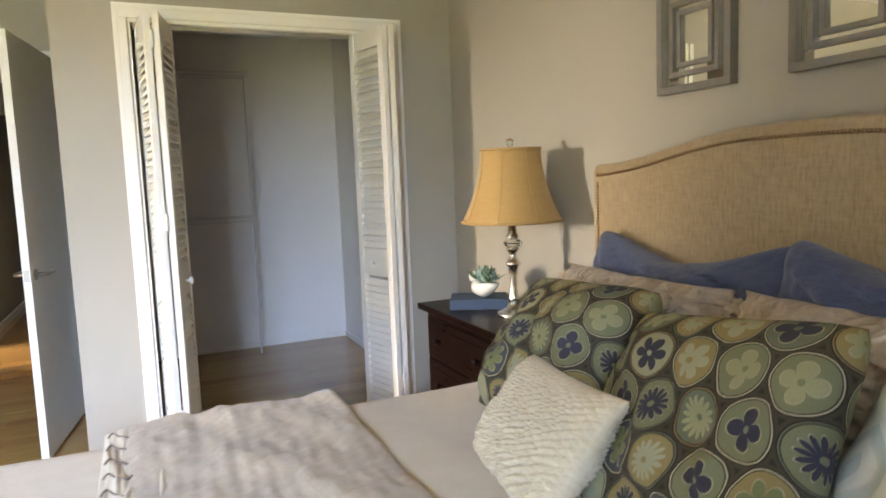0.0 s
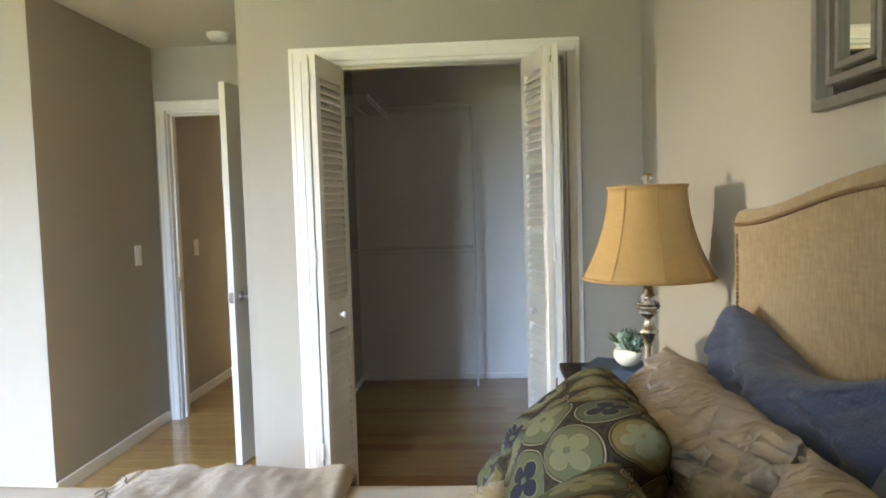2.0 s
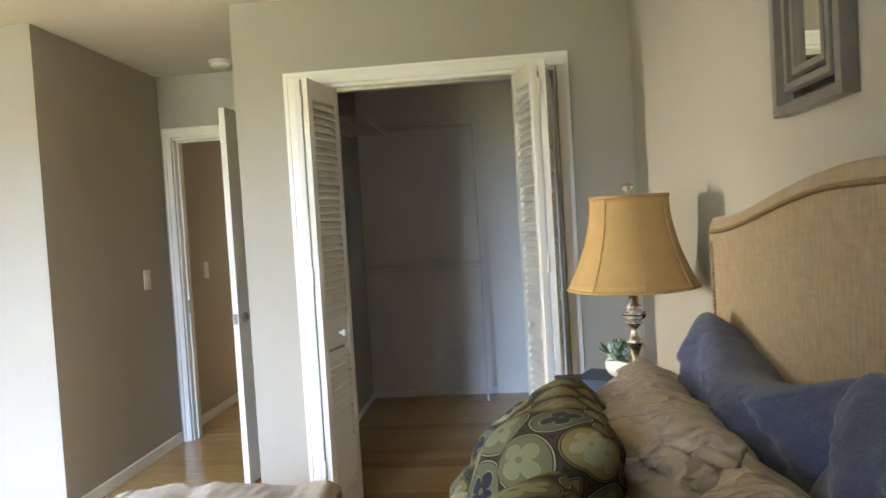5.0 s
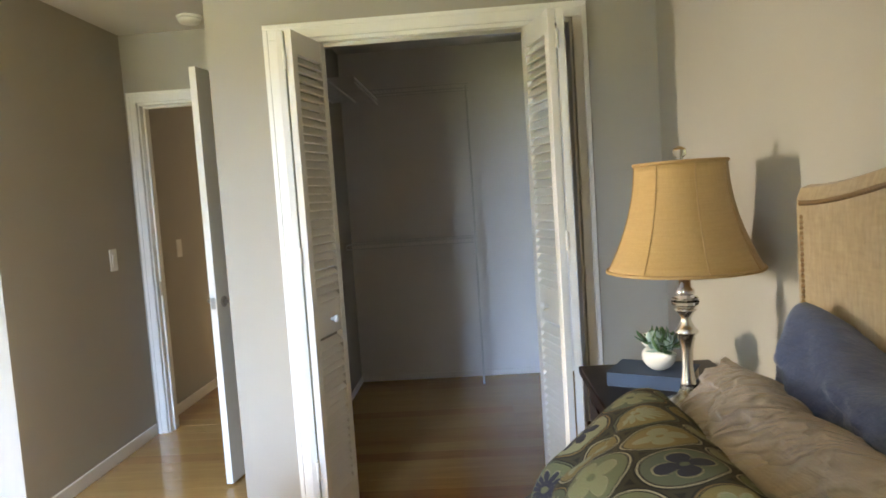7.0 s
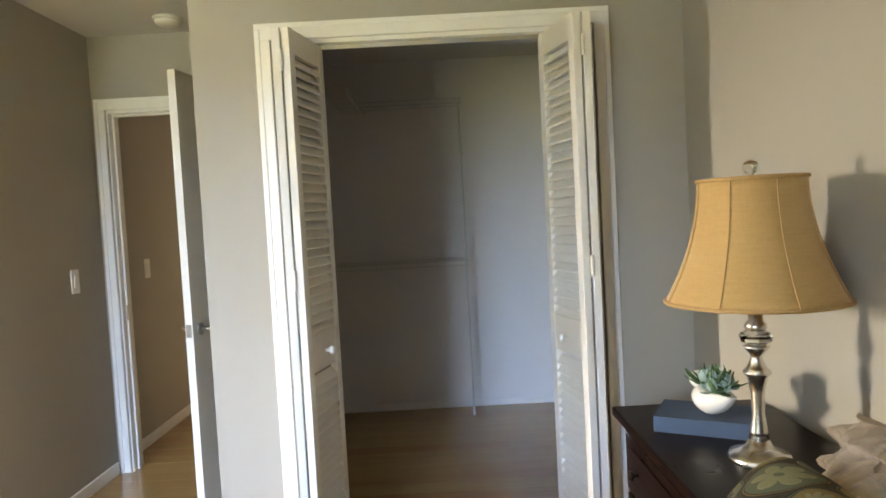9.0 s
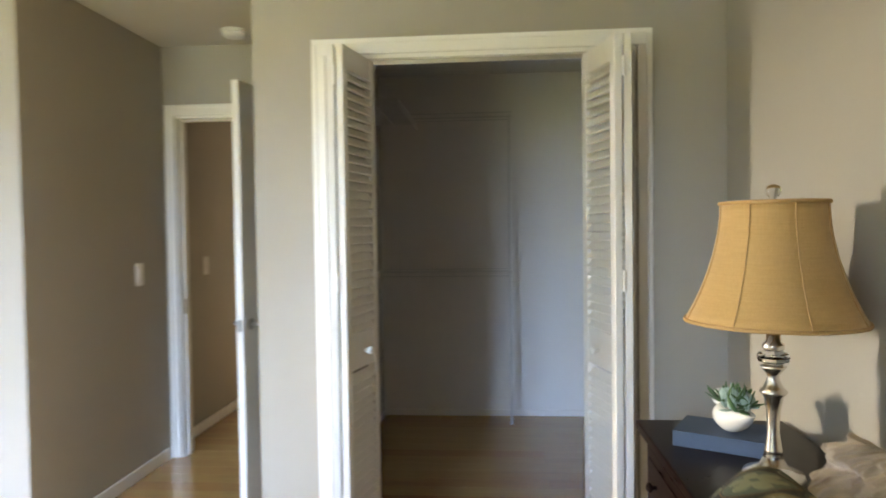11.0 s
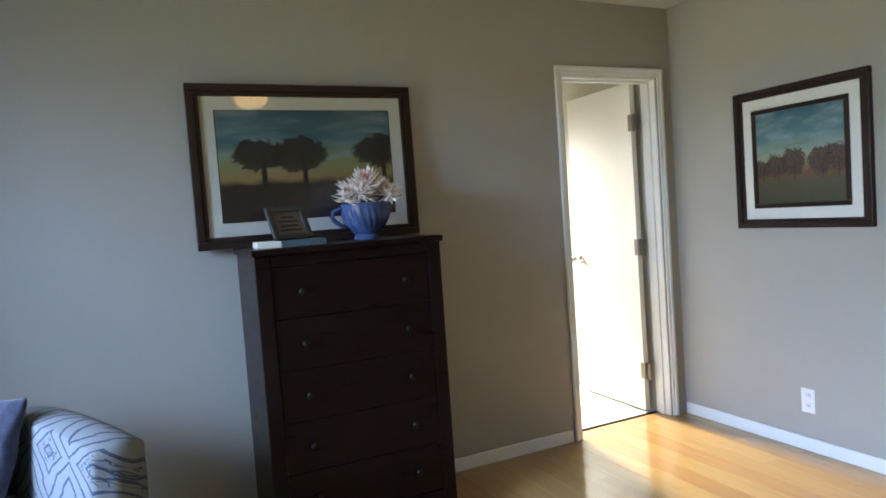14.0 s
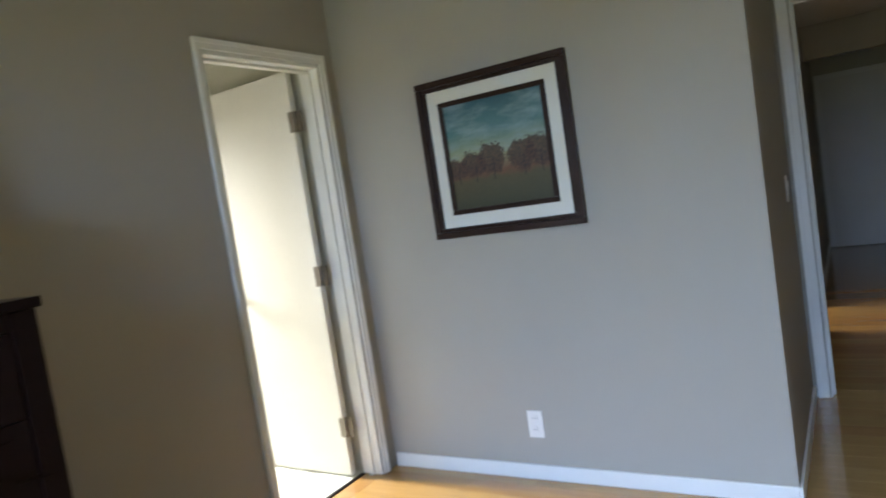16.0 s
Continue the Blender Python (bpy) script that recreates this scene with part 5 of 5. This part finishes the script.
part("jug_handle", bm_tube([(0, -0.085 - 0.055 * math.sin(math.pi * t / 10) - 0.012 * (t < 1), 0.132 - 0.085 * t / 10 + 0.012 * math.sin(math.pi * t / 10)) if t < 10 else (0, -0.055, 0.050) for t in range(11)], 0.0085, 10), M_BLUEWARE, jug, smooth=True)
petals = [None, None]
rng3 = random.Random(21)
for cx, cy, cz, size in ((0.0, -0.055, 0.175, 0.9), (0.03, 0.0, 0.200, 1.15), (-0.01, 0.052, 0.180, 1.0), (0.055, -0.03, 0.165, 0.9), (0.05, 0.085, 0.160, 0.8), (-0.04, 0.0, 0.185, 0.9), (0.035, -0.085, 0.150, 0.75)):
    fl = part("flower", bm_lathe([(0.016, -0.012), (0.018, 0.0), (0.010, 0.010)], 12), M_PETAL, jug, "cream chrysanthemum head", smooth=True, at=pose(cx, cy, cz + 0.014, rng3.uniform(-25, 25), rng3.uniform(0, 35), 0))
    for k in range(102):
        tier = k % 6
        inner = tier >= 4
        at = pose(0, 0, 0.002 * tier, 0, -(-20 + 19 * tier + rng3.uniform(-10, 10)), rng3.uniform(0, 360)) @ Matrix.Scale(rng3.uniform(1.1, 1.42) * size * (1.0 - 0.10 * tier), 4)
        if petals[inner] is None:
            petals[inner] = part("petal", bm_leaf(0.058, 0.0125, 0.35), (M_PETAL, M_PETAL_IN)[inner], fl, smooth=True, at=at)
        else:
            share("petal", petals[inner], fl, at)
for k, (cy, rot) in enumerate(((0.105, 80), (-0.10, 260), (0.06, 40))):
    part("leaf", bm_leaf(0.055, 0.026), M_LEAF, jug, "dark green leaf", smooth=True, at=pose(0.03, cy, 0.150, 0, -10, rot))


# ---- armchair ----
def bm_soft(w, d, h, n=14, r=0.35, uvs=0.8, seed=0):
    """A padded block with rounded edges, base centre at the origin; uv on it."""
    bm = bmesh.new()
    bmesh.ops.create_cube(bm, size=2.0)
    bmesh.ops.subdivide_edges(bm, edges=bm.edges[:], cuts=n, use_grid_fill=True)
    uv = bm.loops.layers.uv.new("uv")
    for v in bm.verts:
        c = v.co.copy()
        s = Vector((c.x * math.sqrt(1 - c.y * c.y / 2 - c.z * c.z / 2 + c.y * c.y * c.z * c.z / 3), c.y * math.sqrt(1 - c.x * c.x / 2 - c.z * c.z / 2 + c.x * c.x * c.z * c.z / 3), c.z * math.sqrt(1 - c.y * c.y / 2 - c.x * c.x / 2 + c.y * c.y * c.x * c.x / 3)))
        p = c.lerp(s, r)
        k = 1 + 0.02 * noise.noise(Vector((p.x * 2 + seed, p.y * 2, p.z * 2)))
        v.co = Vector((p.x * w / 2 * k, p.y * d / 2 * k, (p.z + 1) * h / 2))
    for f in bm.faces:
        for loop in f.loops:
            loop[uv].uv = (loop.vert.co.x / uvs + 0.5, loop.vert.co.z / uvs + loop.vert.co.y * 0.6)
    return bm


CHX = pose(-4.13, -3.55, 0, 0, 0, 23.5)
chair = thing("armchair", CHX, "upholstered armchair in a white fabric with blue ogee print", "armchair")
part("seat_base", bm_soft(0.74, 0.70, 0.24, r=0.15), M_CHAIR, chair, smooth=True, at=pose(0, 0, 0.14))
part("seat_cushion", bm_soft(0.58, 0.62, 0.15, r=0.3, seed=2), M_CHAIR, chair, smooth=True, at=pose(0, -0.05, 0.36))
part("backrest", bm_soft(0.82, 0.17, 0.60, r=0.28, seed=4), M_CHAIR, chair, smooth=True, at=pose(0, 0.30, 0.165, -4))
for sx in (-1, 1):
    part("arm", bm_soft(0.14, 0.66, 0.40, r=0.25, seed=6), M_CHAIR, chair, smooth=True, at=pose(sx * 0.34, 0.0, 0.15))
for sx in (-0.3, 0.3):
    for sy in (-0.29, 0.29):
        part("leg", bm_lathe([(0.016, 0.0), (0.026, 0.15)], 14, origin=(sx, sy, 0)), M_DARK, chair)
pillow("paisley_cushion", pose(0, 0.05, 0) @ CHX @ pose(-0.27, 0.08, 0.655, -20, 0, 20), "navy paisley cushion leaning in the armchair", "cushion", M_PAISLEY, 0.40, 0.38, 0.13, seed=12)

# ---- floor boards ----
BOARD_W = 0.117
board_meshes = {}
rng = random.Random(4)


def board(x0, x1, y0, w=BOARD_W):
    length = round(x1 - x0, 2)
    key = (length, round(w, 3))
    if key in board_meshes:
        share("plank", board_meshes[key], floor, pose(x0, y0, 0))
    else:
        board_meshes[key] = part("plank", bm_box(0.0003, length - 0.0003, 0.0003, w - 0.0003, -0.006, 0.0, 0.0005, seg=1), M_FLOOR, floor, at=pose(x0, y0, 0))


def lay(x0, x1, y0, y1):
    y = y0
    while y < y1 - 0.01:
        w = min(BOARD_W, y1 - y)
        x = x0
        first = rng.choice((0.5, 0.8, 1.1, 1.4))
        while x < x1 - 0.01:
            length = first if x == x0 else rng.choice((0.9, 1.2, 1.5))
            end = x1 if x1 - (x + length) < 0.4 else x + length
            board(x, end, y, w)
            x = end
        y += w


lay(-4.865, -0.17, -4.40, 0.0)
lay(-3.013, -2.015, 0.0, 1.205)
lay(-1.880, -0.215, 0.11, 2.16)
lay(-2.935, -2.088, 1.205, 1.325)
lay(-3.05, -2.0, 1.325, 6.80)
lay(-1.711, -0.510, 0.0, 0.11)
lay(-4.985, -4.865, -0.800, -0.120)
